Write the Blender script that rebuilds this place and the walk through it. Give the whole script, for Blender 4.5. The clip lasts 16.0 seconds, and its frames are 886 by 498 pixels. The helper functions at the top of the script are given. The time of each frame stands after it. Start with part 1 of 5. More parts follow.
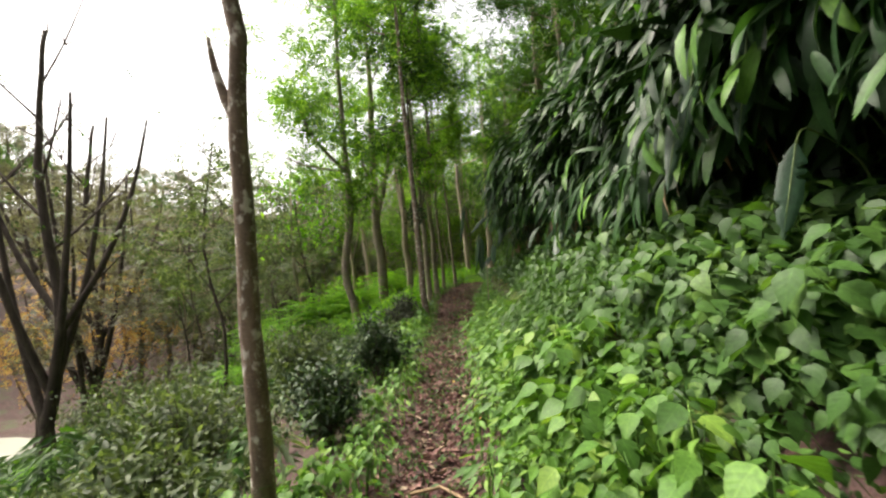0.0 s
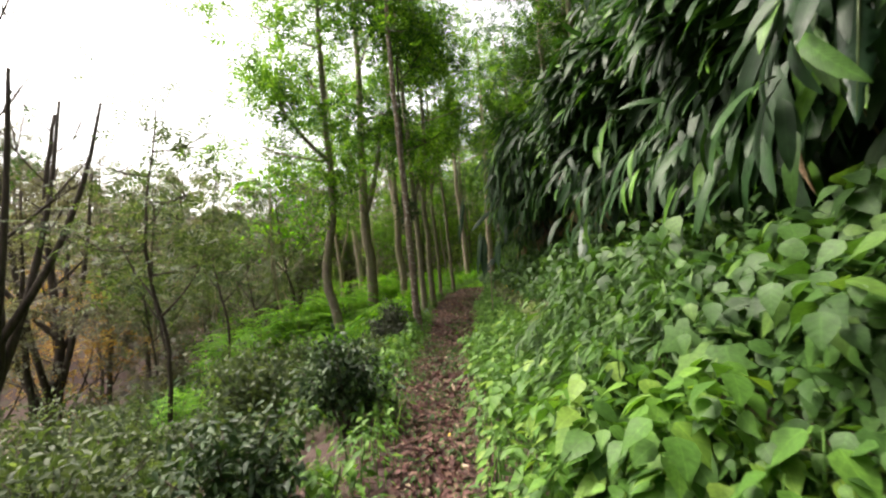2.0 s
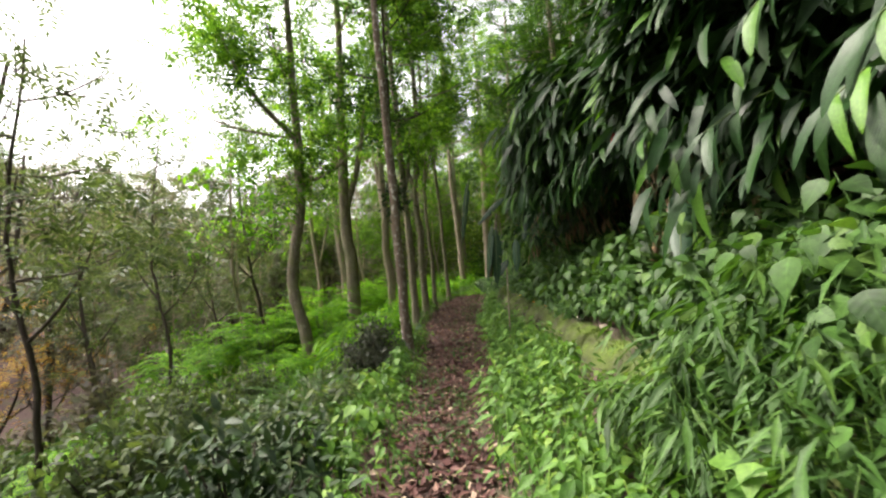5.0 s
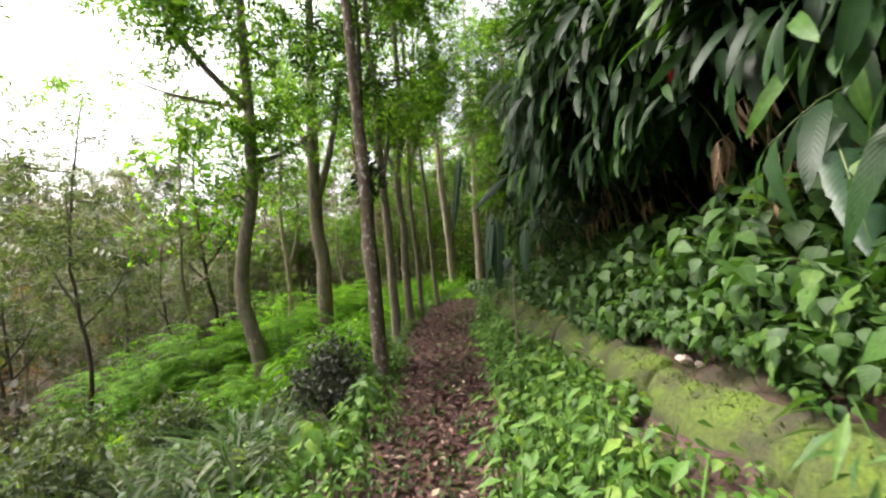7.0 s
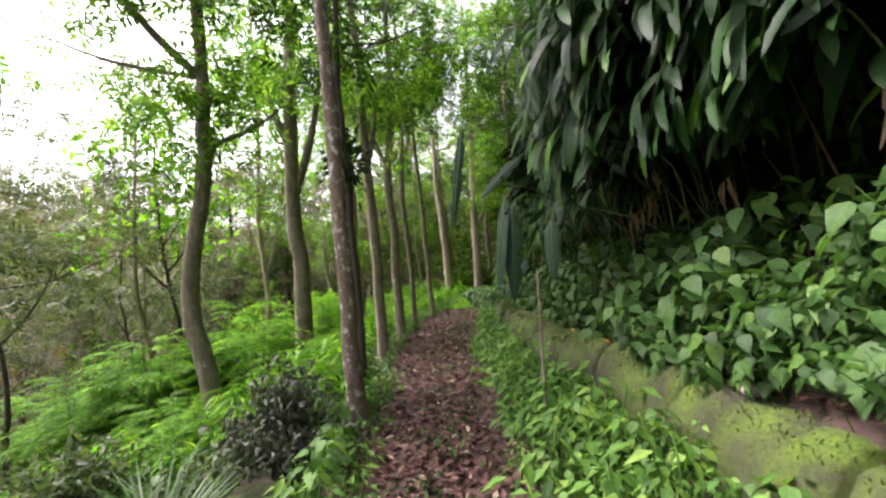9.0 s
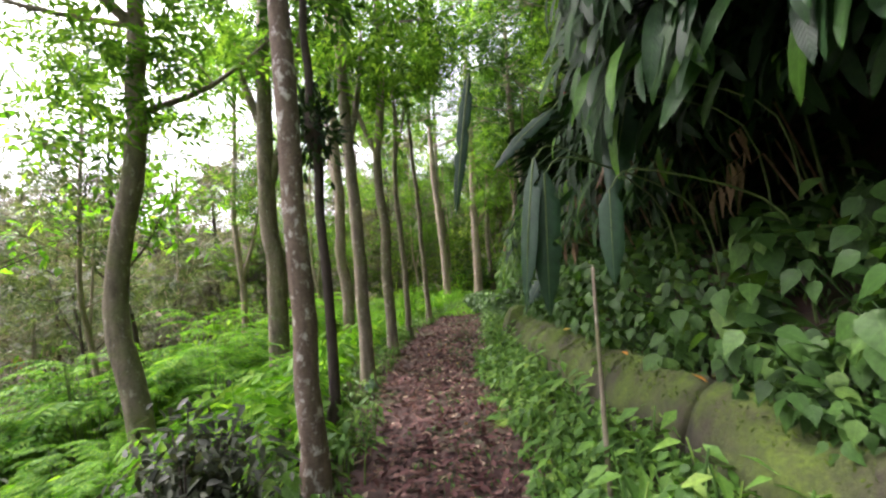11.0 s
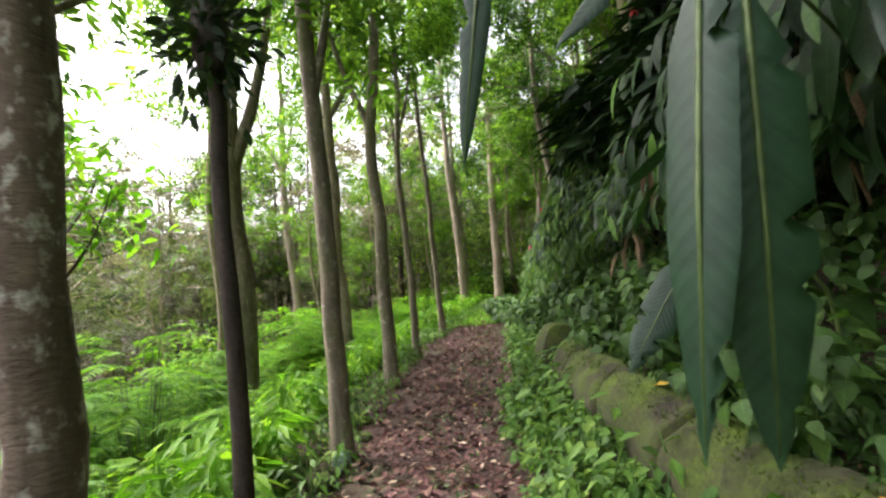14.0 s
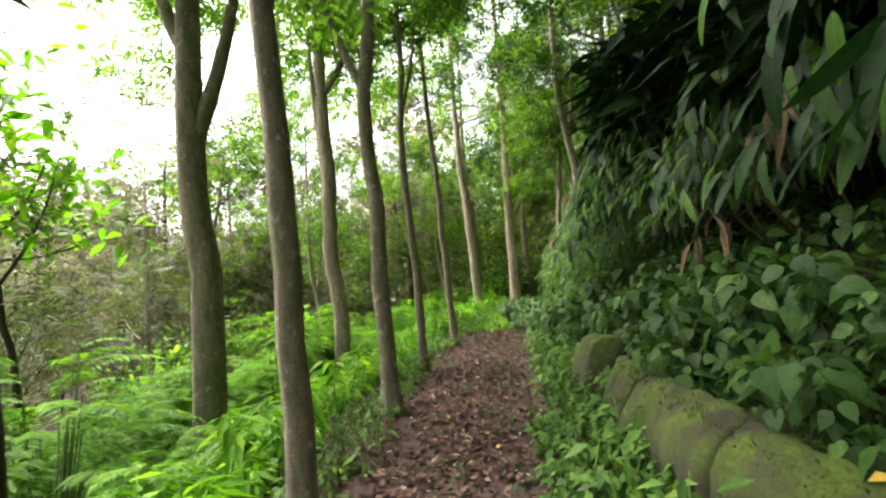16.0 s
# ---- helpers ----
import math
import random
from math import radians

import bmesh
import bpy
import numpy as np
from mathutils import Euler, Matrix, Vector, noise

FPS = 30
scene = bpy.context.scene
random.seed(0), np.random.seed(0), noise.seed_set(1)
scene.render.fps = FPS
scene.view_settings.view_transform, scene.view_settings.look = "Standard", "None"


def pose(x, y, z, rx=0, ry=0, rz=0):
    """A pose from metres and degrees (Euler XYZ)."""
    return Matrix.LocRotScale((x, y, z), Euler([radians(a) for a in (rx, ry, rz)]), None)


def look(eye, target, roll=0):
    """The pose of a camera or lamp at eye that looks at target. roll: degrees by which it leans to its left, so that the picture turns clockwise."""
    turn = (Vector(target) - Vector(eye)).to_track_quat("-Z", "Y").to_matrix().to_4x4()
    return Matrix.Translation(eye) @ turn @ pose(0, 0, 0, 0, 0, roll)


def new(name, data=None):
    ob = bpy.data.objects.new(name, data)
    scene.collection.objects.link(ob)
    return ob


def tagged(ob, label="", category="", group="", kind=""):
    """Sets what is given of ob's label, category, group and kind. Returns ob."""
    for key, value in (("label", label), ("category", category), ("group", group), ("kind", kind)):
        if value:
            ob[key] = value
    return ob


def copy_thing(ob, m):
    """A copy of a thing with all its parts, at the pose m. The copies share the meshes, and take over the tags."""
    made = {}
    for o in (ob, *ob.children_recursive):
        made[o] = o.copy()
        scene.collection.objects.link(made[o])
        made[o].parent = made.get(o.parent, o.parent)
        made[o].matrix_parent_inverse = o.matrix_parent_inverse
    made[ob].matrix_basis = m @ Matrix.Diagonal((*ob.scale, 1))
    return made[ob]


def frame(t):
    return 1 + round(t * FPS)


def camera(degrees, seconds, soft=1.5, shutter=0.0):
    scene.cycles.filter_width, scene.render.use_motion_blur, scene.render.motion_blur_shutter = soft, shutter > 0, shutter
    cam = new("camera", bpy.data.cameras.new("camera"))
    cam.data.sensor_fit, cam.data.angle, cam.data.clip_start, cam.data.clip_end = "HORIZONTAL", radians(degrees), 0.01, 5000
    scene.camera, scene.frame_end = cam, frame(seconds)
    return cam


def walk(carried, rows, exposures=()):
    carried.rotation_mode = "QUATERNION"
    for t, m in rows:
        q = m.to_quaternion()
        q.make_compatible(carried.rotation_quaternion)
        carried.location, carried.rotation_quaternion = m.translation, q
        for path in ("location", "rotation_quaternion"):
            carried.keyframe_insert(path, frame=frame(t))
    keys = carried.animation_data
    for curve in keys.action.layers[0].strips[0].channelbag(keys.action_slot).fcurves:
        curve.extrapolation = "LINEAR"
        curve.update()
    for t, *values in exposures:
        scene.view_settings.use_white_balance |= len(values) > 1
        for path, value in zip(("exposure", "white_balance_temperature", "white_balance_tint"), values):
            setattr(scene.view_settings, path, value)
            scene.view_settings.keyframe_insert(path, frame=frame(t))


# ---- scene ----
cam = camera(88.7, 16.0, soft=2.3, shutter=0.35)
METRES, EYE, TILT, LEAN, TURN = 12.0, 1.5, 0.0, 0.0, 0.0
ROWS = [
    (0.0, 0.0, 0.0, 0.0, 0.08, 1.02, 4.6),
    (0.5, -0.0034, 0.0345, -0.0012, 0.04, 1.21, 4.54),
    (1.0, 0.0004, 0.0717, -0.0025, 0.01, 1.26, 4.59),
    (1.5, 0.0005, 0.1083, -0.003, -0.05, 1.42, 4.58),
    (2.0, 0.0046, 0.1467, -0.0051, -0.12, 1.54, 4.61),
    (2.5, 0.001, 0.1816, -0.0057, -0.18, 1.6, 4.62),
    (3.0, -0.0018, 0.2156, -0.0068, -0.26, 1.73, 4.55),
    (3.5, -0.0034, 0.251, -0.0067, -0.34, 1.85, 4.55),
    (4.0, -0.0073, 0.2837, -0.0066, -0.54, 2.0, 4.55),
    (6.5, -0.0007, 0.4593, -0.0121, -2.53, 2.18, 4.43),
    (7.0, 0.0014, 0.4971, -0.0126, -2.71, 2.32, 4.51),
    (7.5, -0.0014, 0.528, -0.0118, -2.81, 2.51, 4.46),
    (8.0, 0.0026, 0.5586, -0.0132, -2.92, 2.81, 4.44),
    (8.5, 0.004, 0.5868, -0.0141, -3.01, 2.97, 4.45),
    (9.0, 0.0061, 0.6159, -0.0142, -3.23, 3.17, 4.44),
    (11.5, 0.0155, 0.7557, -0.0167, -3.69, 3.69, 4.47),
    (12.0, 0.0218, 0.7838, -0.0147, -3.89, 3.65, 4.51),
    (12.5, 0.0222, 0.8117, -0.0134, -3.75, 3.65, 4.51),
    (13.0, 0.0245, 0.8366, -0.0113, -3.37, 3.65, 4.58),
    (13.5, 0.0298, 0.8617, -0.0092, -2.26, 3.74, 4.72),
    (14.0, 0.0289, 0.8871, -0.0073, -1.16, 3.84, 4.81),
    (14.5, 0.0294, 0.9112, -0.0068, -1.03, 3.9, 4.87),
    (15.0, 0.0309, 0.9388, -0.0069, -0.18, 3.96, 4.9),
    (15.5, 0.0289, 0.9676, -0.0062, 0.34, 4.04, 4.89),
    (16.0, 0.0306, 0.9952, -0.0084, 0.28, 4.08, 4.94),
]
walk(cam, [(t, pose(0, 0, EYE, TILT, LEAN, TURN) @ pose(METRES * x, METRES * y, METRES * z, 90 + pitch, roll, yaw)) for t, x, y, z, yaw, pitch, roll in ROWS],
     exposures=[(0.0, 1.9, 7000, 11), (6.0, 2.2, 6800, 14), (11.0, 2.65, 6350, 22), (13.0, 2.7, 6350, 22), (16.0, 2.75, 6750, 11)])

# ---- light ----
world = bpy.data.worlds.new("overcast_sky")
scene.world = world
world.use_nodes = True
wn = world.node_tree
sky = wn.nodes.new("ShaderNodeTexSky")
sky.sky_type = "NISHITA"
sky.sun_disc = False
sky.sun_elevation, sky.sun_rotation = radians(56), radians(-62)
sky.air_density, sky.dust_density, sky.ozone_density = 1.0, 6.0, 1.0
wn.nodes["Background"].inputs["Strength"].default_value = 0.15
grey = wn.nodes.new("ShaderNodeRGBToBW")
cloud = wn.nodes.new("ShaderNodeMix")
cloud.data_type = "RGBA"
cloud.inputs[0].default_value = 0.8
wn.links.new(sky.outputs[0], grey.inputs[0])
wn.links.new(sky.outputs[0], cloud.inputs[6])
wn.links.new(grey.outputs[0], cloud.inputs[7])
wn.links.new(cloud.outputs[2], wn.nodes["Background"].inputs["Color"])
sun_data = bpy.data.lights.new("sun", "SUN")
sun_data.energy, sun_data.angle, sun_data.color = 1.5, radians(18), (1.0, 0.95, 0.86)
sun_lamp = new("sun", sun_data)
sun_lamp.matrix_world = look((-15, 8, 25.2), (0, 0, 0))

# ---- materials ----


def node_material(name):
    m = bpy.data.materials.new(name)
    m.use_nodes = True
    nt = m.node_tree
    nt.nodes.clear()
    out = nt.nodes.new("ShaderNodeOutputMaterial")
    bsdf = nt.nodes.new("ShaderNodeBsdfPrincipled")
    nt.links.new(bsdf.outputs[0], out.inputs[0])
    return m, nt, bsdf, out


def ramp_node(nt, source, stops):
    r = nt.nodes.new("ShaderNodeValToRGB")
    e = r.color_ramp.elements
    while len(e) < len(stops):
        e.new(0.5)
    for k, (p, c) in enumerate(stops):
        e[k].position, e[k].color = p, (*c, 1)
    nt.links.new(source, r.inputs[0])
    return r.outputs[0]


def noise_node(nt, scale, detail=4.0, rough=0.55, stretch=None):
    tex = nt.nodes.new("ShaderNodeTexNoise")
    tex.inputs["Scale"].default_value = scale
    tex.inputs["Detail"].default_value = detail
    tex.inputs["Roughness"].default_value = rough
    co = nt.nodes.new("ShaderNodeTexCoord")
    if stretch:
        mp = nt.nodes.new("ShaderNodeMapping")
        mp.inputs["Scale"].default_value = stretch
        nt.links.new(co.outputs["Object"], mp.inputs[0])
        nt.links.new(mp.outputs[0], tex.inputs["Vector"])
    else:
        nt.links.new(co.outputs["Object"], tex.inputs["Vector"])
    return tex.outputs["Fac"]


def mix_colour(nt, fac, a, b, mode="MIX"):
    mx = nt.nodes.new("ShaderNodeMix")
    mx.data_type, mx.blend_type = "RGBA", mode
    if isinstance(fac, float):
        mx.inputs["Factor"].default_value = fac
    else:
        nt.links.new(fac, mx.inputs["Factor"])
    for key, v in (("A", a), ("B", b)):
        sock = [i for i in mx.inputs if i.name == key and i.type == "RGBA"][0]
        if isinstance(v, tuple):
            sock.default_value = (*v, 1)
        else:
            nt.links.new(v, sock)
    return [o for o in mx.outputs if o.type == "RGBA"][0]


def bump_node(nt, bsdf, height, strength, dist):
    b = nt.nodes.new("ShaderNodeBump")
    b.inputs["Strength"].default_value, b.inputs["Distance"].default_value = strength, dist
    nt.links.new(height, b.inputs["Height"])
    nt.links.new(b.outputs[0], bsdf.inputs["Normal"])


def calc(nt, op, a, b=0.0):
    n = nt.nodes.new("ShaderNodeMath")
    n.operation = op
    for k, v in enumerate((a, b)):
        if isinstance(v, (int, float)):
            n.inputs[k].default_value = v
        else:
            nt.links.new(v, n.inputs[k])
    return n.outputs[0]


def vein_mask(nt, ribs, slant, width):
    """Midrib and side veins of a blade, from its own coordinates (across, along)."""
    co = nt.nodes.new("ShaderNodeAttribute")
    co.attribute_name = "blade_co"
    sep = nt.nodes.new("ShaderNodeSeparateXYZ")
    nt.links.new(co.outputs["Vector"], sep.inputs[0])
    across = calc(nt, "ABSOLUTE", sep.outputs[0])
    mid = calc(nt, "LESS_THAN", across, width)
    side = calc(nt, "SUBTRACT", calc(nt, "MULTIPLY", sep.outputs[1], ribs), calc(nt, "MULTIPLY", across, slant))
    saw = calc(nt, "ABSOLUTE", calc(nt, "SUBTRACT", calc(nt, "FRACT", side), 0.5))
    line = calc(nt, "MULTIPLY", calc(nt, "GREATER_THAN", saw, 0.42), 0.45)
    ridge = calc(nt, "MAXIMUM", mid, line)
    return calc(nt, "MULTIPLY", ridge, calc(nt, "GREATER_THAN", sep.outputs[1], 0.001)), saw


def leaf_material(name, stops, island=True, rough=0.45, glow=0.35, vein=40.0, blotch=None, gloss=0.2, ribs=None):
    """Leaf blade: colour varies from leaf to leaf and in fine grain; some light passes through."""
    m, nt, bsdf, out = node_material(name)
    if island:
        r = nt.nodes.new("ShaderNodeNewGeometry").outputs["Random Per Island"]
    else:
        r = nt.nodes.new("ShaderNodeObjectInfo").outputs["Random"]
    col = ramp_node(nt, r, stops)
    grain = ramp_node(nt, noise_node(nt, vein, 3), [(0.3, (0.72, 0.74, 0.7)), (0.7, (1.15, 1.15, 1.1))])
    col = mix_colour(nt, 1.0, col, grain, "MULTIPLY")
    if ribs:
        mask, saw = vein_mask(nt, *ribs)
        col = mix_colour(nt, mask, col, mix_colour(nt, 1.0, col, (1.35, 1.3, 1.25), "MULTIPLY"))
        bump_node(nt, bsdf, saw, 0.35, 0.004)
    if blotch:
        spot = ramp_node(nt, noise_node(nt, blotch[0], 4, 0.7), [(0.63, (0, 0, 0)), (0.72, (1, 1, 1))])
        col = mix_colour(nt, spot, col, blotch[1])
    nt.links.new(col, bsdf.inputs["Base Color"])
    bsdf.inputs["Roughness"].default_value = rough
    bsdf.inputs["Specular IOR Level"].default_value = gloss
    tr = nt.nodes.new("ShaderNodeBsdfTranslucent")
    lift = mix_colour(nt, 1.0, col, (1.25, 1.35, 0.55), "MULTIPLY")
    nt.links.new(lift, tr.inputs["Color"])
    mx = nt.nodes.new("ShaderNodeMixShader")
    mx.inputs[0].default_value = glow
    nt.links.new(bsdf.outputs[0], mx.inputs[1])
    nt.links.new(tr.outputs[0], mx.inputs[2])
    nt.links.new(mx.outputs[0], out.inputs[0])
    return m


def bark_material(name, dark, light, lichen, amount=0.58, moss=None):
    m, nt, bsdf, out = node_material(name)
    base = ramp_node(nt, noise_node(nt, 7, 6, 0.65, (1.6, 1.6, 0.45)), [(0.3, dark), (0.7, light)])
    patch = ramp_node(nt, noise_node(nt, 15, 4, 0.62, (1, 1, 0.7)), [(amount, (0, 0, 0)), (amount + 0.1, (0.9, 0.9, 0.9))])
    col = mix_colour(nt, patch, base, lichen)
    if moss:
        green = ramp_node(nt, noise_node(nt, 2.2, 5, 0.6), [(0.5, (0, 0, 0)), (0.68, (0.8, 0.8, 0.8))])
        col = mix_colour(nt, green, col, moss)
    ring = noise_node(nt, 30, 4, 0.6, (1, 1, 2.5))
    col = mix_colour(nt, 0.5, col, ramp_node(nt, ring, [(0.3, (0.55, 0.55, 0.55)), (0.7, (1.2, 1.2, 1.2))]), "MULTIPLY")
    nt.links.new(col, bsdf.inputs["Base Color"])
    bsdf.inputs["Roughness"].default_value = 0.85
    bsdf.inputs["Specular IOR Level"].default_value = 0.25
    bump_node(nt, bsdf, ring, 0.6, 0.012)
    return m


def plain_material(name, a, b, scale=12.0, rough=0.8, bump=0.0):
    m, nt, bsdf, out = node_material(name)
    fac = noise_node(nt, scale, 6, 0.65)
    nt.links.new(ramp_node(nt, fac, [(0.3, a), (0.7, b)]), bsdf.inputs["Base Color"])
    bsdf.inputs["Roughness"].default_value = rough
    if bump:
        bump_node(nt, bsdf, fac, 0.7, bump)
    return m


def soil_material():
    m, nt, bsdf, out = node_material("leafy_soil")
    base = ramp_node(nt, noise_node(nt, 5, 8, 0.7), [(0.3, (0.03, 0.016, 0.013)), (0.55, (0.075, 0.04, 0.034)), (0.75, (0.125, 0.075, 0.06))])
    crumb = ramp_node(nt, noise_node(nt, 45, 5, 0.7), [(0.3, (0.5, 0.5, 0.5)), (0.7, (1.3, 1.25, 1.2))])
    col = mix_colour(nt, 1.0, base, crumb, "MULTIPLY")
    green = ramp_node(nt, noise_node(nt, 1.1, 5, 0.6), [(0.52, (0, 0, 0)), (0.66, (0.7, 0.7, 0.7))])
    col = mix_colour(nt, green, col, (0.045, 0.065, 0.018))
    nt.links.new(col, bsdf.inputs["Base Color"])
    bsdf.inputs["Roughness"].default_value = 0.9
    bump_node(nt, bsdf, noise_node(nt, 30, 6, 0.7), 0.8, 0.03)
    return m


def moss_material():
    m, nt, bsdf, out = node_material("mossy_stone")
    stone = ramp_node(nt, noise_node(nt, 8, 6, 0.65), [(0.3, (0.018, 0.016, 0.009)), (0.7, (0.065, 0.056, 0.032))])
    moss = ramp_node(nt, noise_node(nt, 38, 5, 0.7), [(0.3, (0.033, 0.06, 0.006)), (0.7, (0.125, 0.19, 0.014))])
    cover = ramp_node(nt, noise_node(nt, 3.2, 5, 0.6), [(0.37, (0, 0, 0)), (0.6, (1, 1, 1))])
    sep = nt.nodes.new("ShaderNodeSeparateXYZ")
    nt.links.new(nt.nodes.new("ShaderNodeNewGeometry").outputs["Normal"], sep.inputs[0])
    upward = ramp_node(nt, sep.outputs[2], [(0.0, (0.25, 0.25, 0.25)), (0.75, (1, 1, 1))])
    cover = mix_colour(nt, 1.0, cover, upward, "MULTIPLY")
    nt.links.new(mix_colour(nt, cover, stone, moss), bsdf.inputs["Base Color"])
    bsdf.inputs["Roughness"].default_value = 0.95
    bump_node(nt, bsdf, noise_node(nt, 55, 6, 0.7), 1.0, 0.02)
    return m


SOIL = soil_material()
MOSS = moss_material()
G = {
    # bank herbs: a deeper green, darkened further for the shade on the bank
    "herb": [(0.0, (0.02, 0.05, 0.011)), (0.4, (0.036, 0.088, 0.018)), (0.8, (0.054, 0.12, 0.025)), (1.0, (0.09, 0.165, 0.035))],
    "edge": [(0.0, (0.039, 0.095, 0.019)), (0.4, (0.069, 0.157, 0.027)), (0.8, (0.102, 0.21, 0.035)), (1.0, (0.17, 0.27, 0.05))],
    "ginger": [(0.0, (0.01, 0.03, 0.01)), (0.55, (0.02, 0.055, 0.016)), (0.86, (0.03, 0.08, 0.017)), (1.0, (0.085, 0.2, 0.018))],
    "crown": [(0.0, (0.04, 0.1, 0.015)), (0.6, (0.1, 0.21, 0.03)), (1.0, (0.21, 0.34, 0.05))],
    "deep": [(0.0, (0.018, 0.05, 0.01)), (0.7, (0.042, 0.1, 0.018)), (1.0, (0.08, 0.16, 0.025))],
    "bright": [(0.0, (0.06, 0.17, 0.012)), (0.6, (0.13, 0.31, 0.018)), (1.0, (0.24, 0.42, 0.04))],
    "shrub": [(0.0, (0.012, 0.028, 0.012)), (0.7, (0.03, 0.055, 0.022)), (1.0, (0.06, 0.1, 0.04))],
    # dry grey-brown far foliage, its colour paled for atmospheric haze
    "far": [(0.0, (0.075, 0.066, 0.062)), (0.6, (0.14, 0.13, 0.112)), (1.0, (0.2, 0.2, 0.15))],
    "olive": [(0.0, (0.035, 0.055, 0.025)), (0.6, (0.075, 0.105, 0.048)), (1.0, (0.13, 0.165, 0.075))],
    "autumn": [(0.0, (0.2, 0.1, 0.04)), (0.6, (0.34, 0.18, 0.06)), (1.0, (0.4, 0.3, 0.1))],
    "litter": [(0.0, (0.035, 0.018, 0.016)), (0.35, (0.08, 0.036, 0.034)), (0.7, (0.13, 0.06, 0.058)), (0.92, (0.21, 0.125, 0.1)), (1.0, (0.42, 0.33, 0.25))],
}
HERB = leaf_material("herb_leaf_shaded", G["herb"], True, 0.5, 0.3, ribs=(6, 5, 0.014))
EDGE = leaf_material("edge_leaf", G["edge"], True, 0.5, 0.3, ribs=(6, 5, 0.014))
HERB_ONE = leaf_material("herb_leaf_single", G["edge"], False, 0.5, 0.3, ribs=(6, 5, 0.012))
GINGER_ONE = leaf_material("ginger_leaf", G["ginger"], False, 0.42, 0.2, 25.0, gloss=0.22, ribs=(16, 30, 0.006))
GINGER = leaf_material("ginger_leaf_mass", G["ginger"], True, 0.45, 0.3, 25.0, gloss=0.2, ribs=(16, 30, 0.006))
HANGING = leaf_material("bank_drape_leaf", G["edge"], True, 0.5, 0.35, 25.0, gloss=0.2)
CROWN = leaf_material("crown_leaf", G["crown"], True, 0.5, 0.55)
DEEP = leaf_material("deep_leaf", G["deep"], True, 0.45, 0.35)
BRIGHT = leaf_material("bright_leaf", G["bright"], True, 0.5, 0.5)
SHRUB = leaf_material("shrub_leaf", G["shrub"], True, 0.5, 0.15, gloss=0.15)
GREY_SHRUB = leaf_material("grey_shrub_leaf", [(0.0, (0.025, 0.03, 0.022)), (0.7, (0.065, 0.075, 0.055)), (1.0, (0.13, 0.14, 0.11))], True, 0.5, 0.15, gloss=0.15)
FAR = leaf_material("far_haze_leaf", G["far"], True, 0.6, 0.3)
OLIVE = leaf_material("olive_leaf", G["olive"], True, 0.5, 0.4)
AUTUMN = leaf_material("autumn_leaf", G["autumn"], True, 0.6, 0.4)
# woods behind the trees: sunlight and haze lightened into the leaf green
LIT_WOODS = leaf_material("lit_woods_leaf", [(0.0, (0.06, 0.12, 0.03)), (0.6, (0.14, 0.23, 0.05)), (1.0, (0.26, 0.35, 0.09))], True, 0.6, 0.5)
LITTER = leaf_material("dead_leaf", G["litter"], True, 0.7, 0.05, 30.0)
# near-black leaves: the shade of the bank's hollow is put into their colour
THICKET_SHADE = leaf_material("shaded_thicket_leaf", [(0.0, (0.008, 0.02, 0.007)), (0.8, (0.015, 0.036, 0.011)), (1.0, (0.03, 0.065, 0.016))], True, 0.6, 0.08, gloss=0.1)
BROAD = leaf_material("broad_leaf", [(0.0, (0.011, 0.035, 0.016)), (1.0, (0.022, 0.058, 0.027))], False, 0.45, 0.12, 14.0, gloss=0.3, ribs=(22, 26, 0.006))
BARK = bark_material("grey_bark", (0.1, 0.083, 0.06), (0.29, 0.24, 0.175), (0.42, 0.39, 0.32), 0.58, (0.14, 0.15, 0.06))
BARK_SPOT = bark_material("spotted_bark", (0.085, 0.06, 0.045), (0.24, 0.18, 0.135), (0.55, 0.51, 0.45), 0.54)
BARK_DARK = bark_material("dark_bark", (0.03, 0.023, 0.018), (0.09, 0.07, 0.055), (0.14, 0.125, 0.1), 0.66)
BARK_PALE = bark_material("pale_bark", (0.2, 0.15, 0.11), (0.43, 0.35, 0.27), (0.55, 0.5, 0.42), 0.6)
STEM = plain_material("green_stem", (0.05, 0.09, 0.02), (0.11, 0.16, 0.04), 20, 0.5)
DRY = plain_material("dry_stem", (0.12, 0.075, 0.04), (0.3, 0.2, 0.11), 25, 0.8)
RED = plain_material("red_bract", (0.35, 0.008, 0.012), (0.6, 0.02, 0.025), 30, 0.4)
CUT = plain_material("broken_stone", (0.45, 0.34, 0.27), (0.75, 0.66, 0.58), 25, 0.8, 0.01)

# ---- shape helpers ----
RNG = np.random.default_rng(7)


def tri_mesh(name, verts, tris, mat, smooth=False):
    me = bpy.data.meshes.new(name)
    verts, tris = np.asarray(verts, np.float32), np.asarray(tris, np.int32)
    own = verts[:, 3:] if verts.shape[1] > 3 else None
    verts = np.ascontiguousarray(verts[:, :3])
    me.vertices.add(len(verts))
    me.vertices.foreach_set("co", verts.ravel())
    me.loops.add(tris.size)
    me.loops.foreach_set("vertex_index", tris.ravel())
    me.polygons.add(len(tris))
    me.polygons.foreach_set("loop_start", np.arange(0, tris.size, 3, dtype=np.int32))
    if smooth:
        me.polygons.foreach_set("use_smooth", np.ones(len(tris), bool))
    me.materials.append(mat)
    if own is not None:
        at = me.attributes.new("blade_co", "FLOAT_VECTOR", "POINT")
        at.data.foreach_set("vector", np.concatenate([own, np.zeros((len(own), 1), np.float32)], 1).ravel())
    me.update(calc_edges=True)
    return me


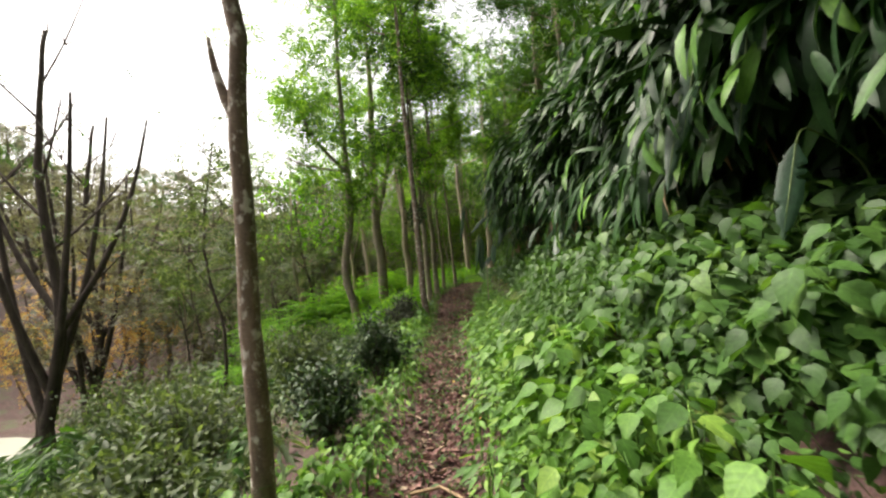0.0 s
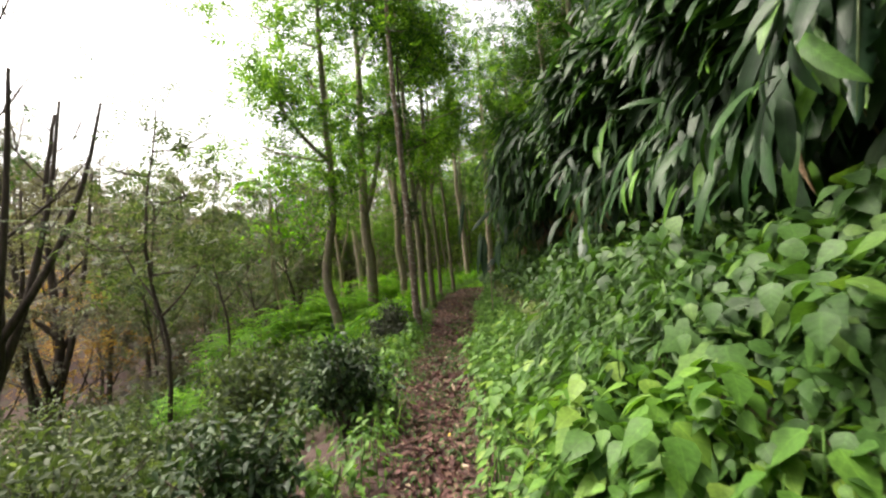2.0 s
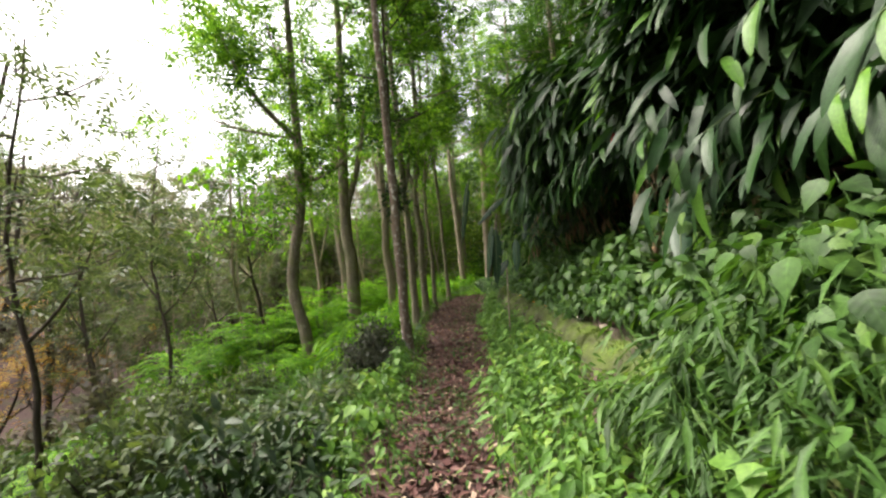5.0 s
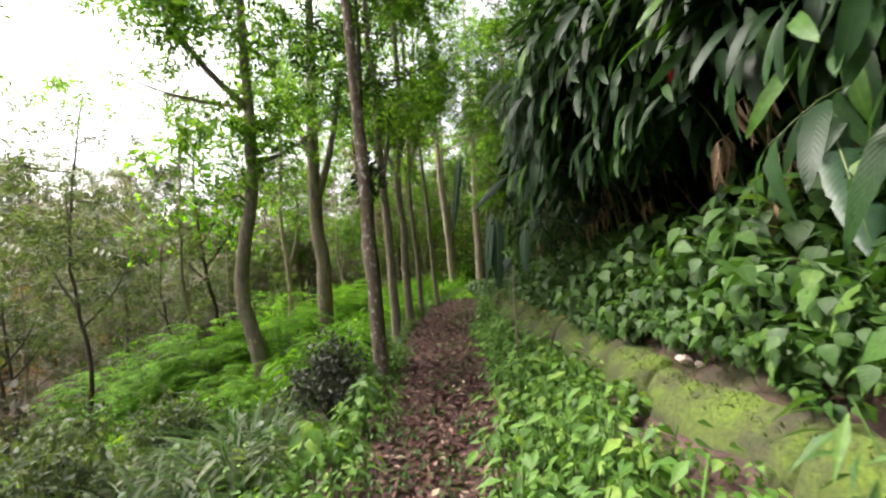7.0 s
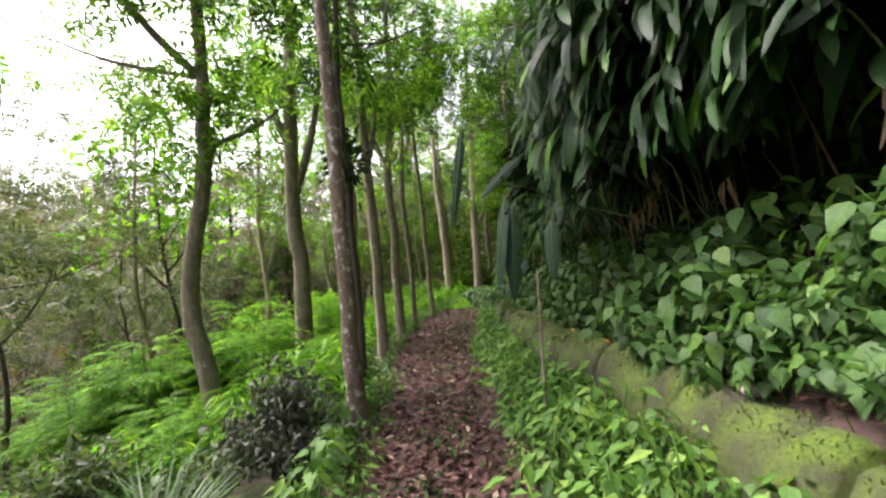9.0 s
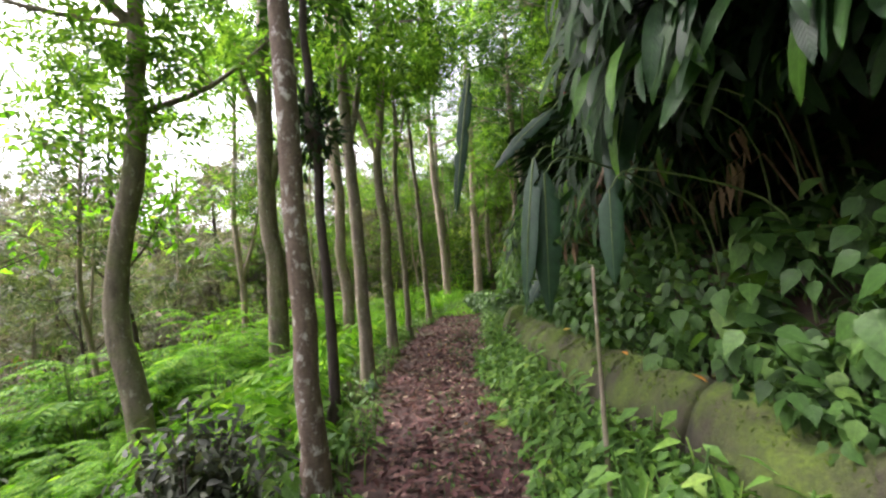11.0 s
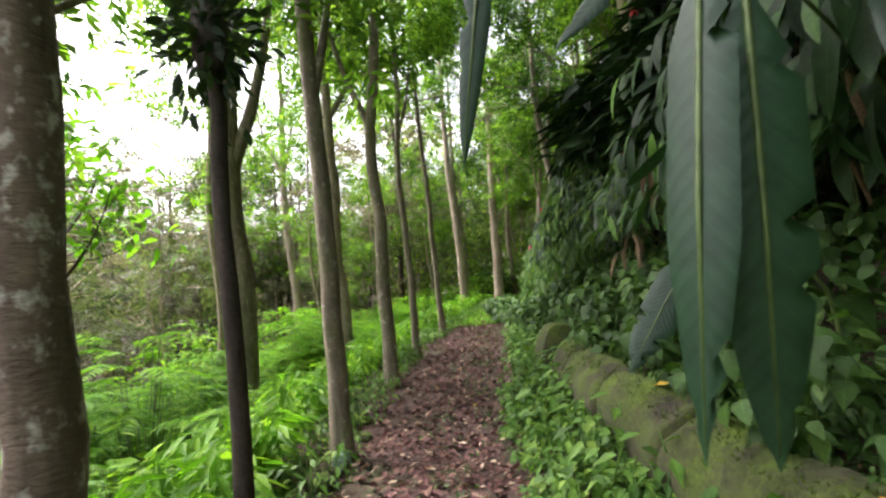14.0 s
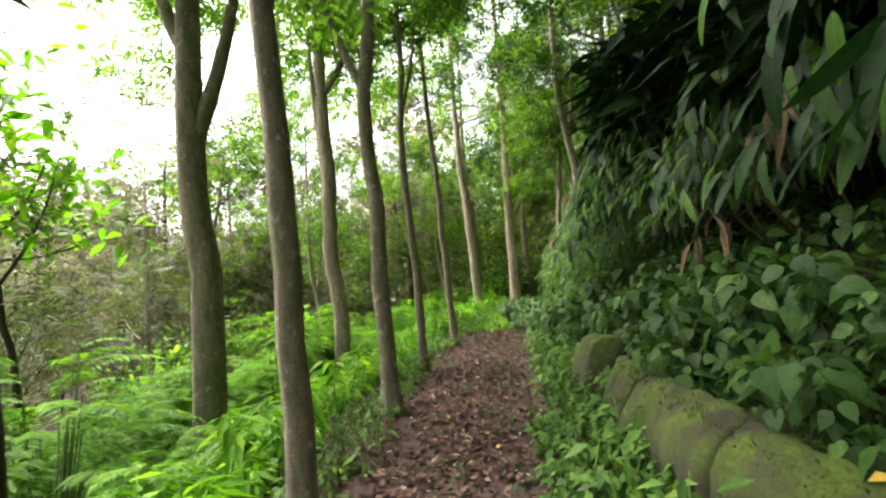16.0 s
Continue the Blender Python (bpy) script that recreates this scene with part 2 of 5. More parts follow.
def link(name, me, parent=None, label=""):
    ob = new(name, me)
    if parent is not None:
        ob.parent = parent
    if label:
        ob["label"] = label
    return ob


def blade(profile, droop=0.0, fold=0.25, wave=0.0):
    """A leaf blade of length 1 along +y: rows of (y, half width), three vertices a row, folded along the midrib and bent down."""
    v, t = [], []
    for k, (y, w) in enumerate(profile):
        z = -droop * y * y
        s = wave * math.sin(k * 2.3)
        v += [(-w, y, z + fold * w + s), (0, y, z), (w, y, z + fold * w - s)]
    for k in range(len(profile) - 1):
        a = 3 * k
        for j in (0, 1):
            t += [(a + j, a + j + 1, a + j + 4), (a + j, a + j + 4, a + j + 3)]
    return np.array(v), np.array(t)


HEART = blade([(0.0, 0.03), (0.05, 0.19), (0.16, 0.31), (0.3, 0.34), (0.4, 0.3), (0.55, 0.26), (0.7, 0.15), (0.86, 0.05), (1.0, 0.003)], 0.34, 0.14, 0.012)
HEART_FAR = blade([(0.0, 0.03), (0.13, 0.28), (0.33, 0.34), (0.58, 0.24), (0.82, 0.07), (1.0, 0.003)], 0.34, 0.14, 0.014)
OVAL = blade([(0.0, 0.02), (0.3, 0.2), (0.65, 0.17), (1.0, 0.01)], 0.2, 0.3)
LANCE = blade([(0.0, 0.012), (0.1, 0.06), (0.3, 0.1), (0.55, 0.108), (0.78, 0.085), (0.93, 0.035), (1.0, 0.004)], 0.4, 0.22, 0.008)
SLIM = blade([(0.0, 0.01), (0.4, 0.09), (1.0, 0.005)], 0.3, 0.3)
NARROW = (np.array([(0, 0, 0), (0.14, 0.4, 0.03), (0, 1, -0.12), (-0.14, 0.4, 0.03)]), np.array([(0, 1, 2), (0, 2, 3)]))
LITTLE = blade([(0.0, 0.03), (0.4, 0.22), (1.0, 0.01)], 0.2, 0.3)
DIAMOND = (np.array([(0, 0, 0), (0.3, 0.45, 0.05), (0, 1, -0.1), (-0.3, 0.45, 0.05)]), np.array([(0, 1, 2), (0, 2, 3)]))


def leaf_spray(pairs, leaflet):
    """A compound leaf of length 1 along +y: paired leaflets on a drooping midrib."""
    v, t = [], []
    for k in range(pairs * 2 + 1):
        i, s = divmod(k, 2)
        y = 0.2 + 0.62 * i / pairs
        a = radians(58 if s else -58) if k < pairs * 2 else 0.0
        dx, dy = math.sin(a), math.cos(a)
        o = len(v)
        z = -0.25 * y * y
        for f, w, h in ((0, 0, 0), (0.45, 0.16, 0.03), (1, 0, -0.14), (0.45, -0.16, 0.03)):
            v.append((leaflet * (f * dx + w * dy), y + leaflet * (f * dy - w * dx), z + leaflet * h))
        t += [(o, o + 1, o + 2), (o, o + 2, o + 3)]
    return np.array(v), np.array(t)


SPRAY = leaf_spray(3, 0.42)
CURL = blade([(0.0, 0.02), (0.45, 0.25), (1.0, 0.01)], -0.15, 0.55)


def frames_of(d, n):
    """Rotations whose y axis is d and whose z axis is near n."""
    d = d / np.linalg.norm(d, axis=1, keepdims=True)
    x = np.cross(d, n)
    x /= np.linalg.norm(x, axis=1, keepdims=True) + 1e-9
    z = np.cross(x, d)
    return np.stack([x, d, z], axis=2)


def scatter(shape, pos, rot, size):
    """Many copies of one shape joined into one set of vertices and triangles."""
    v, t = shape
    pts = np.einsum("nij,kj->nki", rot, v) * np.asarray(size).reshape(-1, 1, 1) + pos[:, None, :]
    tris = t[None] + (np.arange(len(pos)) * len(v))[:, None, None]
    own = np.tile(v[:, :2], (len(pos), 1))
    return np.concatenate([pts.reshape(-1, 3), own], 1), tris.reshape(-1, 3)


def with_own(shape):
    """A single blade with its own coordinates alongside."""
    v, t = shape
    return np.concatenate([v, v[:, :2]], 1), t


def join(pieces):
    vs, ts, off = [], [], 0
    wide = max(np.shape(v)[1] for v, _ in pieces)
    for v, t in pieces:
        v = np.asarray(v, float)
        if v.shape[1] < wide:
            v = np.concatenate([v, np.zeros((len(v), wide - v.shape[1]))], 1)
        vs.append(v)
        ts.append(t + off)
        off += len(v)
    return np.concatenate(vs), np.concatenate(ts)


def tube(points, radii, sides=8, rough=0.0, rng=RNG):
    """A tapered, uneven round stem along points, as vertices and triangles, closed at its tip."""
    p = np.array(points, float)
    n = len(p)
    tan = np.gradient(p, axis=0)
    tan /= np.linalg.norm(tan, axis=1, keepdims=True)
    ref = np.array([1.0, 0.15, 0.0]) if abs(tan[0][2]) > 0.5 else np.array([0.0, 0.1, 1.0])
    a = np.cross(tan, ref)
    a /= np.linalg.norm(a, axis=1, keepdims=True)
    b = np.cross(tan, a)
    ang = np.linspace(0, 2 * np.pi, sides, endpoint=False)
    r = np.array(radii)[:, None] * (1 + rough * rng.normal(size=(n, sides)))
    ring = p[:, None] + r[..., None] * (np.cos(ang)[None, :, None] * a[:, None] + np.sin(ang)[None, :, None] * b[:, None])
    v = np.concatenate([ring.reshape(-1, 3), p[-1:]])
    t = []
    for k in range(n - 1):
        for j in range(sides):
            q, w = k * sides + j, k * sides + (j + 1) % sides
            t += [(q, w, w + sides), (q, w + sides, q + sides)]
    for j in range(sides):
        t.append(((n - 1) * sides + j, (n - 1) * sides + (j + 1) % sides, n * sides))
    return v, np.array(t)


def smooth_line(points, n):
    """Points along a smooth curve through the given ones."""
    p = np.array(points, float)
    s = np.linspace(0, len(p) - 1, n)
    out = []
    for q in s:
        i = min(int(q), len(p) - 2)
        f = q - i
        p0, p1, p2, p3 = p[max(i - 1, 0)], p[i], p[i + 1], p[min(i + 2, len(p) - 1)]
        out.append(0.5 * ((2 * p1) + (p2 - p0) * f + (2 * p0 - 5 * p1 + 4 * p2 - p3) * f * f + (3 * p1 - p0 - 3 * p2 + p3) * f ** 3))
    return np.array(out)


# ---- ground ----
PATH_Y = [-6, 3, 5, 8.5, 12, 15, 17.5, 20, 22, 25, 28, 31, 40]
PATH_X = [-0.3, -0.25, -0.12, -0.08, 0.3, 0.32, 0.6, 0.95, 1.5, 2.2, 3.2, 4.6, 9.0]
PATH_HALF = [0.4, 0.36, 0.32, 0.38, 0.58, 0.72, 0.8, 0.8, 0.85, 0.75, 0.8, 0.8, 0.8]


def path_mid(y):
    return np.interp(y, PATH_Y, PATH_X)


def path_half(y):
    return np.interp(y, PATH_Y, PATH_HALF)


def ground_z(x, y):
    x, y = np.asarray(x, float), np.asarray(y, float)
    u, h = x - path_mid(y), path_half(y)
    base = np.interp(y, [-8, 3.8, 9, 13, 16, 24, 30, 60, 400], [-0.25, -0.12, -0.06, -0.04, -0.05, 0.08, 0.25, 1.5, 30])
    r, l = np.maximum(u - h, 0), np.maximum(-u - h, 0)
    # shelf and steep back wall shaped to keep the bank's hollow in shade
    up = np.interp(r, [0, 0.35, 0.8, 1.6, 2.1, 3.2, 3.9, 4.6, 8, 30, 100, 400], [0, 0.1, 0.3, 0.95, 1.3, 1.6, 3.9, 4.6, 7.0, 20, 45, 60])
    down = np.interp(l, [0, 0.3, 1, 2, 4, 8, 14, 19, 27, 45, 90, 400], [0, -0.02, -0.25, -0.65, -1.25, -2.9, -5.2, -6.2, -6.2, 0.0, 14, 40])
    bumps = 0.03 * np.sin(2.1 * x + 0.7 * y) * np.sin(1.3 * y - x) + 0.02 * np.sin(5.3 * x - 2.2 * y) * np.cos(4.1 * y)
    rut = -0.03 * np.exp(-(u / (0.6 * h)) ** 2)
    return base + up + down + bumps + rut


def spread(lo, a, b, hi, fine, coarse):
    mid = np.arange(a, b, fine)
    left = a - (a - lo) * np.linspace(1, 0, coarse, endpoint=False) ** 2.2
    right = b + (hi - b) * np.linspace(0, 1, coarse) ** 2.2
    return np.concatenate([left, mid, right])


def build_ground():
    xs, ys = spread(-400, -5, 5, 400, 0.1, 34), spread(-300, -2, 30, 450, 0.14, 34)
    gx, gy = np.meshgrid(xs, ys)
    gz = ground_z(gx, gy) + 0.012 * RNG.normal(size=gx.shape) * (np.abs(gx) < 6)
    v = np.stack([gx, gy, gz], axis=2).reshape(-1, 3)
    nx, ny = len(xs), len(ys)
    i = (np.arange(ny - 1)[:, None] * nx + np.arange(nx - 1)[None]).ravel()
    t = np.concatenate([np.stack([i, i + 1, i + nx + 1], 1), np.stack([i, i + nx + 1, i + nx], 1)])
    ob = link("ground", tri_mesh("ground", v, t, SOIL, True))
    tagged(ob, "dark brown forest soil with a trodden path", "ground", kind="structure")


build_ground()

# ---- trees ----


def crown_leaves(rng, tips, count, spread_r, size, shape, flat=0.5):
    """Leaves in loose sprays round the twig tips."""
    tips = np.array(tips)
    k = rng.integers(len(tips), size=count)
    off = rng.normal(size=(count, 3)) * np.array([1, 1, 0.65]) * spread_r
    pos = tips[k] + off
    d = rng.normal(size=(count, 3)) * [1, 1, flat] + [0, 0, -0.35]
    n = rng.normal(size=(count, 3)) * 0.5 + [0, 0, 1]
    return scatter(shape, pos, frames_of(d, n), rng.uniform(0.65, 1.25, count) * size)


def make_tree(seed, height, diam, waypoints, forks, crown_from, crown_r, leaves, leaf, bark, label, leaf_mat, shape=SPRAY, tips_n=26,
              spread_r=0.4, category="tree", crown_label="", n_limbs=7, limb_up=0.5, shift=(0, 0)):
    """A tree at the origin: waypoints (dx, dy, z) bend the trunk; forks (z, dx, dy, dz) leave it as thick limbs."""
    rng = np.random.default_rng(seed)
    root = new("tree")
    tagged(root, label, category)
    line = smooth_line([(0, 0, -0.3)] + list(waypoints), 22)
    line[:, :2] += rng.normal(size=(22, 2)) * 0.012
    f = np.clip(line[:, 2] / height, 0, 1)
    rad = diam / 2 * (1 - 0.72 * f) * (1 + 0.35 * np.exp(-np.maximum(line[:, 2], 0) / 0.18))
    link("trunk", tri_mesh("trunk", *tube(line, rad, 12, 0.03, rng), bark, True), root)

    def on_trunk(z):
        return np.array([np.interp(z, line[:, 2], line[:, 0]), np.interp(z, line[:, 2], line[:, 1]), z]), np.interp(z, line[:, 2], rad)

    tips = []
    for z, dx, dy, dz in forks:
        p, r0 = on_trunk(z)
        pts = smooth_line([p, p + [dx * 0.45, dy * 0.45, dz * 0.3], p + [dx * 0.8, dy * 0.8, dz * 0.65], p + [dx, dy, dz]], 10)
        link("limb", tri_mesh("limb", *tube(pts, np.linspace(r0 * 0.75, r0 * 0.22, 10), 8, 0.03, rng), bark, True), root)
        tips += [pts[k] + rng.normal(size=3) * 0.25 for k in (6, 8, 9, 9)]
    twigs = []
    for k in range(n_limbs):
        z = crown_from + (height - crown_from) * (k + 0.3) / n_limbs
        p, r0 = on_trunk(min(z, line[-1, 2]))
        ang = k * 2.4 + rng.uniform(0, 1)
        ln = crown_r * rng.uniform(0.65, 1.1) * (1 - 0.35 * k / n_limbs)
        e = p + np.array([math.cos(ang) * ln + shift[0], math.sin(ang) * ln + shift[1], ln * limb_up])
        pts = smooth_line([p, p * 0.5 + e * 0.5 + [0, 0, -0.08 * ln], e], 7)
        link("limb", tri_mesh("limb", *tube(pts, np.linspace(max(r0 * 0.45, 0.015), 0.008, 7), 6, 0.0, rng), bark, True), root)
        for _ in range(max(2, tips_n // n_limbs)):
            q = pts[rng.integers(2, 7)] + rng.normal(size=3) * [0.3, 0.3, 0.2] * crown_r
            tips.append(q)
            twigs.append(tube([pts[3], (pts[3] + q) / 2 + [0, 0, 0.05], q], [0.012, 0.008, 0.003], 4))
    tagged(link("twig_mass", tri_mesh("twig_mass", *join(twigs), bark, True), root), kind="stuff")
    if leaves:
        if shape is SPRAY:
            leaves, leaf = leaves // 3, leaf * 2.3
        me = tri_mesh("crown", *crown_leaves(rng, tips, leaves, spread_r, leaf, shape), leaf_mat)
        tagged(link("crown", me, root, crown_label), kind="stuff")
    return root


def stand(root, x, y, z=None, turn=0.0, scale=1.0):
    root.matrix_basis = pose(x, y, float(ground_z(x, y)) if z is None else z, 0, 0, turn) @ Matrix.Scale(scale, 4)
    return root


# the slender trees along the path's outer edge
stand(make_tree(1, 8.5, 0.15, [(-0.01, 0, 1), (0.0, 0, 2.6), (0.03, 0, 4.0), (0.0, 0.1, 6), (0, 0, 8.5)], [(2.9, -0.16, 0.03, 0.55)], 6.2, 1.2, 0, 0.12, BARK_SPOT,
                "slender tree with lichen-spotted brown bark beside the path", CROWN), -1.17, 2.72, -0.5)
stand(make_tree(2, 11, 0.27, [(-0.06, 0, 1.0), (-0.3, 0.05, 2.2), (-0.05, 0, 3.6), (0.02, 0, 4.4), (-0.05, 0.1, 6.5), (0, 0, 11)], [(5.2, -1.2, -0.6, 2.0)], 3.9, 2.3, 5200, 0.16, BARK,
                "grey tree with a bent trunk and low leafy crown", CROWN, SPRAY, spread_r=0.4, shift=(-0.7, -0.3)), -2.7, 13.65, -0.92)
stand(make_tree(3, 11, 0.17, [(0.1, 0, 2), (-0.1, 0.1, 4), (0.1, 0, 7), (0, 0, 11)], [(2.4, 0.5, 0.2, 2.5)], 4.5, 2.0, 2600, 0.16, BARK_PALE,
                "thin pale tree with a forked stem on the slope", CROWN, shift=(-0.3, 0)), -4.1, 20.0, -0.75)
stand(make_tree(4, 13, 0.38, [(0.05, 0, 2), (-0.05, 0, 3.4), (-0.02, 0, 6), (0.1, 0.1, 9), (0, 0, 13)], [(3.75, 0.75, 0.1, 3.2), (4.9, -0.5, 0, 1.8)], 6.8, 2.4, 3800, 0.16, BARK,
                "thick grey tree forking above head height", CROWN), -2.38, 17.1, -0.62)
stand(make_tree(5, 12, 0.17, [(-0.03, 0, 1.2), (-0.06, 0, 3), (-0.12, 0, 5), (-0.15, 0.1, 8), (0, 0, 12)], [], 6.5, 2.0, 3200, 0.16, BARK_SPOT,
                "slender tree with mottled white lichen on its bark", CROWN), -0.58, 11.75, -0.02)
stand(make_tree(6, 10, 0.1, [(0.02, 0, 1.2), (-0.02, 0, 2.5), (-0.04, 0, 4), (0, 0, 7), (0, 0, 10)], [], 4.0, 1.5, 1500, 0.16, BARK_DARK,
                "thin dark-stemmed tree with twigs above head height", DEEP), -0.68, 12.92, 0.0)
stand(make_tree(7, 13, 0.175, [(-0.02, 0, 1.2), (-0.05, 0, 3), (-0.12, 0, 5.5), (-0.2, 0.1, 9), (0, 0, 13)], [(3.1, 0.25, 0.1, 1.6)], 6.5, 2.0, 3200, 0.16, BARK,
                "straight grey-brown tree at the path's edge", CROWN), -0.53, 14.6, 0.0)
stand(make_tree(8, 14, 0.3, [(-0.02, 0, 1.5), (-0.12, 0, 2.5), (-0.05, 0, 4), (-0.1, 0, 6), (0, 0, 14)], [(5.5, 0.8, 0.1, 1.8), (3.6, -0.3, 0.3, 3.4)], 6.0, 2.5, 4200, 0.17, BARK_PALE,
                "pale tree forking into curved limbs", CROWN), -1.55, 20.2, -0.45)
stand(make_tree(9, 13, 0.36, [(0.05, 0, 2), (-0.1, 0, 4), (-0.2, 0, 6), (0, 0, 13)], [(6.8, -0.9, 0.2, 2.6), (6.8, 0.5, 0, 2.6)], 7.5, 2.6, 2600, 0.18, BARK_PALE,
                "pale forked tree standing down the slope", CROWN), -4.5, 26.7, -1.2)
stand(make_tree(10, 13, 0.2, [(-0.05, 0, 1.2), (-0.02, 0, 2.4), (-0.08, 0, 3.6), (0.12, 0, 6), (0, 0, 13)], [(3.75, -0.65, 0.1, 2.4)], 6.0, 2.2, 4200, 0.17, BARK,
                "grey tree with a V-shaped fork beside the path", CROWN), -0.33, 17.17, -0.02)
stand(make_tree(11, 12, 0.14, [(-0.02, 0, 1.5), (-0.08, 0, 3.5), (0.02, 0, 5.5), (0.05, 0, 12)], [(4.2, 0.4, 0, 2.0)], 5.5, 2.0, 3600, 0.17, BARK,
                "thin pole-like tree beside the path", CROWN), -0.08, 19.3, 0.03)
stand(make_tree(12, 12, 0.15, [(-0.04, 0, 2), (-0.1, 0, 4), (-0.18, 0, 6), (-0.1, 0, 12)], [], 5.5, 2.2, 3600, 0.17, BARK,
                "thin pole-like tree beside the path", CROWN), 0.45, 21.6, 0.08)
stand(make_tree(13, 14, 0.32, [(0.0, 0, 2), (-0.12, 0, 4), (-0.2, 0, 7), (-0.1, 0, 14)], [], 6.5, 2.6, 2400, 0.18, BARK_PALE,
                "tall leaning tree with pale bark by the path", CROWN), 1.45, 28.2, 0.2)
stand(make_tree(14, 15, 0.4, [(0.02, 0, 2), (0.1, 0, 5), (0.2, 0, 8), (0.3, 0, 15)], [(3.2, 0.7, 0.1, 1.5)], 6.0, 2.8, 2800, 0.18, BARK_PALE,
                "tall reddish-brown tree where the path bends", CROWN), 3.0, 29.4, 0.3)

# ---- woods behind: copies of a few models ----
BACK = [make_tree(40 + k, h, d, [(0.1, 0, h * 0.25), (-0.15, 0.1, h * 0.5), (0, 0, h)], [(h * 0.35, 0.5, 0.3, h * 0.25)], h * lo, r, n, leaf, bark, lab, mat, tips_n=40, spread_r=0.36, n_limbs=5)
        for k, (h, d, lo, r, n, leaf, bark, lab, mat) in enumerate([
            (11, 0.2, 0.42, 2.6, 4200, 0.17, BARK_PALE, "slim forest tree with a loose green crown", CROWN),
            (13, 0.28, 0.36, 3.2, 3000, 0.2, BARK, "dark forest tree with a dense crown", DEEP),
            (9, 0.16, 0.38, 2.4, 2400, 0.16, BARK_PALE, "small forest tree with dull green leaves", OLIVE),
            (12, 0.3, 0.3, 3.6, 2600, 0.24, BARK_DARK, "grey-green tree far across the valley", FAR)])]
RW = random.Random(5)


def far_tree(k, x, y, scale=1.0):
    used = far_tree.used
    turn = RW.uniform(0, 360)
    if k not in used:
        used.add(k)
        ob = stand(BACK[k], x, y, None, turn, scale)
    else:
        ob = copy_thing(BACK[k], Matrix.Identity(4))
        ob.matrix_basis = pose(x, y, float(ground_z(x, y)), 0, 0, turn) @ Matrix.Scale(scale, 4)
    tagged(ob, group="forest trees")
    return ob


far_tree.used = set()
# beyond the bend and up the slope behind the path
for _ in range(50):
    far_tree(RW.choice([0, 1, 0, 2]), RW.uniform(-8, 24), RW.uniform(32, 56), RW.uniform(0.7, 1.25))
for x, y, k in [(-3.2, 24.5, 0), (-6.5, 30, 2), (-2.4, 31, 0), (-7.5, 24, 2), (-5.5, 17.0, 2), (0.2, 33, 0), (6.5, 32, 1), (5.5, 36, 0)]:
    far_tree(k, x, y, RW.uniform(0.7, 0.95))
for _ in range(20):
    y = RW.uniform(24, 42)
    far_tree(RW.choice([0, 2, 3, 3]), RW.uniform(-15, 1.0) if y > 30 else RW.uniform(-15, -4.5), y, RW.uniform(0.75, 1.2))
# the bank's trees above the ginger, some added to shade the bank from above
for x, y, k in [(5.2, 3, 1), (6.0, 8.5, 1), (5.6, 13, 0), (5.2, 17.5, 1), (5.0, 21, 0), (5.8, 25, 1), (9, 6, 1), (9, 15, 1), (9, 23, 0), (11, 30, 1), (6, -4, 1), (4.4, 5.5, 1), (4.6, 10.8, 1), (4.5, 15.2, 1), (4.9, 0.5, 1), (4.7, 19.5, 1), (5.6, 22.8, 1), (3.9, 23.5, 1), (4.4, 27.0, 0), (6.6, 26.5, 1), (7.0, 29.5, 1), (4.2, 32.5, 1), (2.0, 34, 1)]:
    far_tree(k, x, y, RW.uniform(0.85, 1.1))
# down the slope and across the valley
for _ in range(18):
    far_tree(RW.choice([3, 2, 3, 3]), RW.uniform(-26, -8.5), RW.uniform(28, 46), RW.uniform(0.6, 0.9))
for _ in range(70):
    x = RW.uniform(-80, -30)
    far_tree(RW.choice([3, 3, 1]), x, RW.uniform(0, 85), RW.uniform(0.9, 1.4))
for x, y, k in [(-13, 16, 3), (-11, 19, 2), (-15, 22, 3), (-9.5, 21, 2), (-18, 29, 3), (-12, 25, 3)]:
    far_tree(k, x, y, RW.uniform(0.75, 0.95))
# unseen trees behind the starting point, added to cut sky light from there
for _ in range(34):
    far_tree(RW.choice([0, 1, 1]), RW.uniform(-12, 11), RW.uniform(-24, -4.5), RW.uniform(0.8, 1.1))

# bare many-stemmed trees on the lower slope
for x, y, sd, turn in [(-12.2, 13.4, 61, 0), (-14.6, 13.2, 62, 120), (-15.0, 18.5, 63, 40)]:
    forks = [(0.9, -0.9, 0.3, 4.2), (0.9, 0.8, -0.2, 4.6), (1.5, 0.4, 0.8, 4.0), (1.3, -0.5, -0.7, 4.4), (2.2, 1.3, 0.2, 3.0), (2.4, -1.4, 0.3, 2.8)]
    stand(make_tree(sd, 6.5, 0.2, [(0.1, 0, 1.0), (0.3, 0.1, 2.4), (0.2, 0, 4.5), (0.4, 0, 6.5)], forks, 3.2, 1.3, 160, 0.08, BARK_DARK,
                    "bare many-stemmed dark tree on the valley floor", DEEP, limb_up=1.2), x, y, None, turn, 2.1)
for x, y, sd in [(-16, 20, 71), (-18.5, 25.5, 72), (-20, 21.5, 73)]:
    stand(make_tree(sd, 5, 0.14, [(0.3, 0, 1.5), (0.1, 0.2, 3), (0, 0, 5)], [(1.0, -1.0, 0.2, 2.2), (1.2, 1.0, 0, 2.0)], 1.6, 1.6, 1500, 0.11, BARK_DARK,
                    "small tree with rusty orange and yellow leaves", AUTUMN, limb_up=0.7), x, y, None, 0, 1.5)
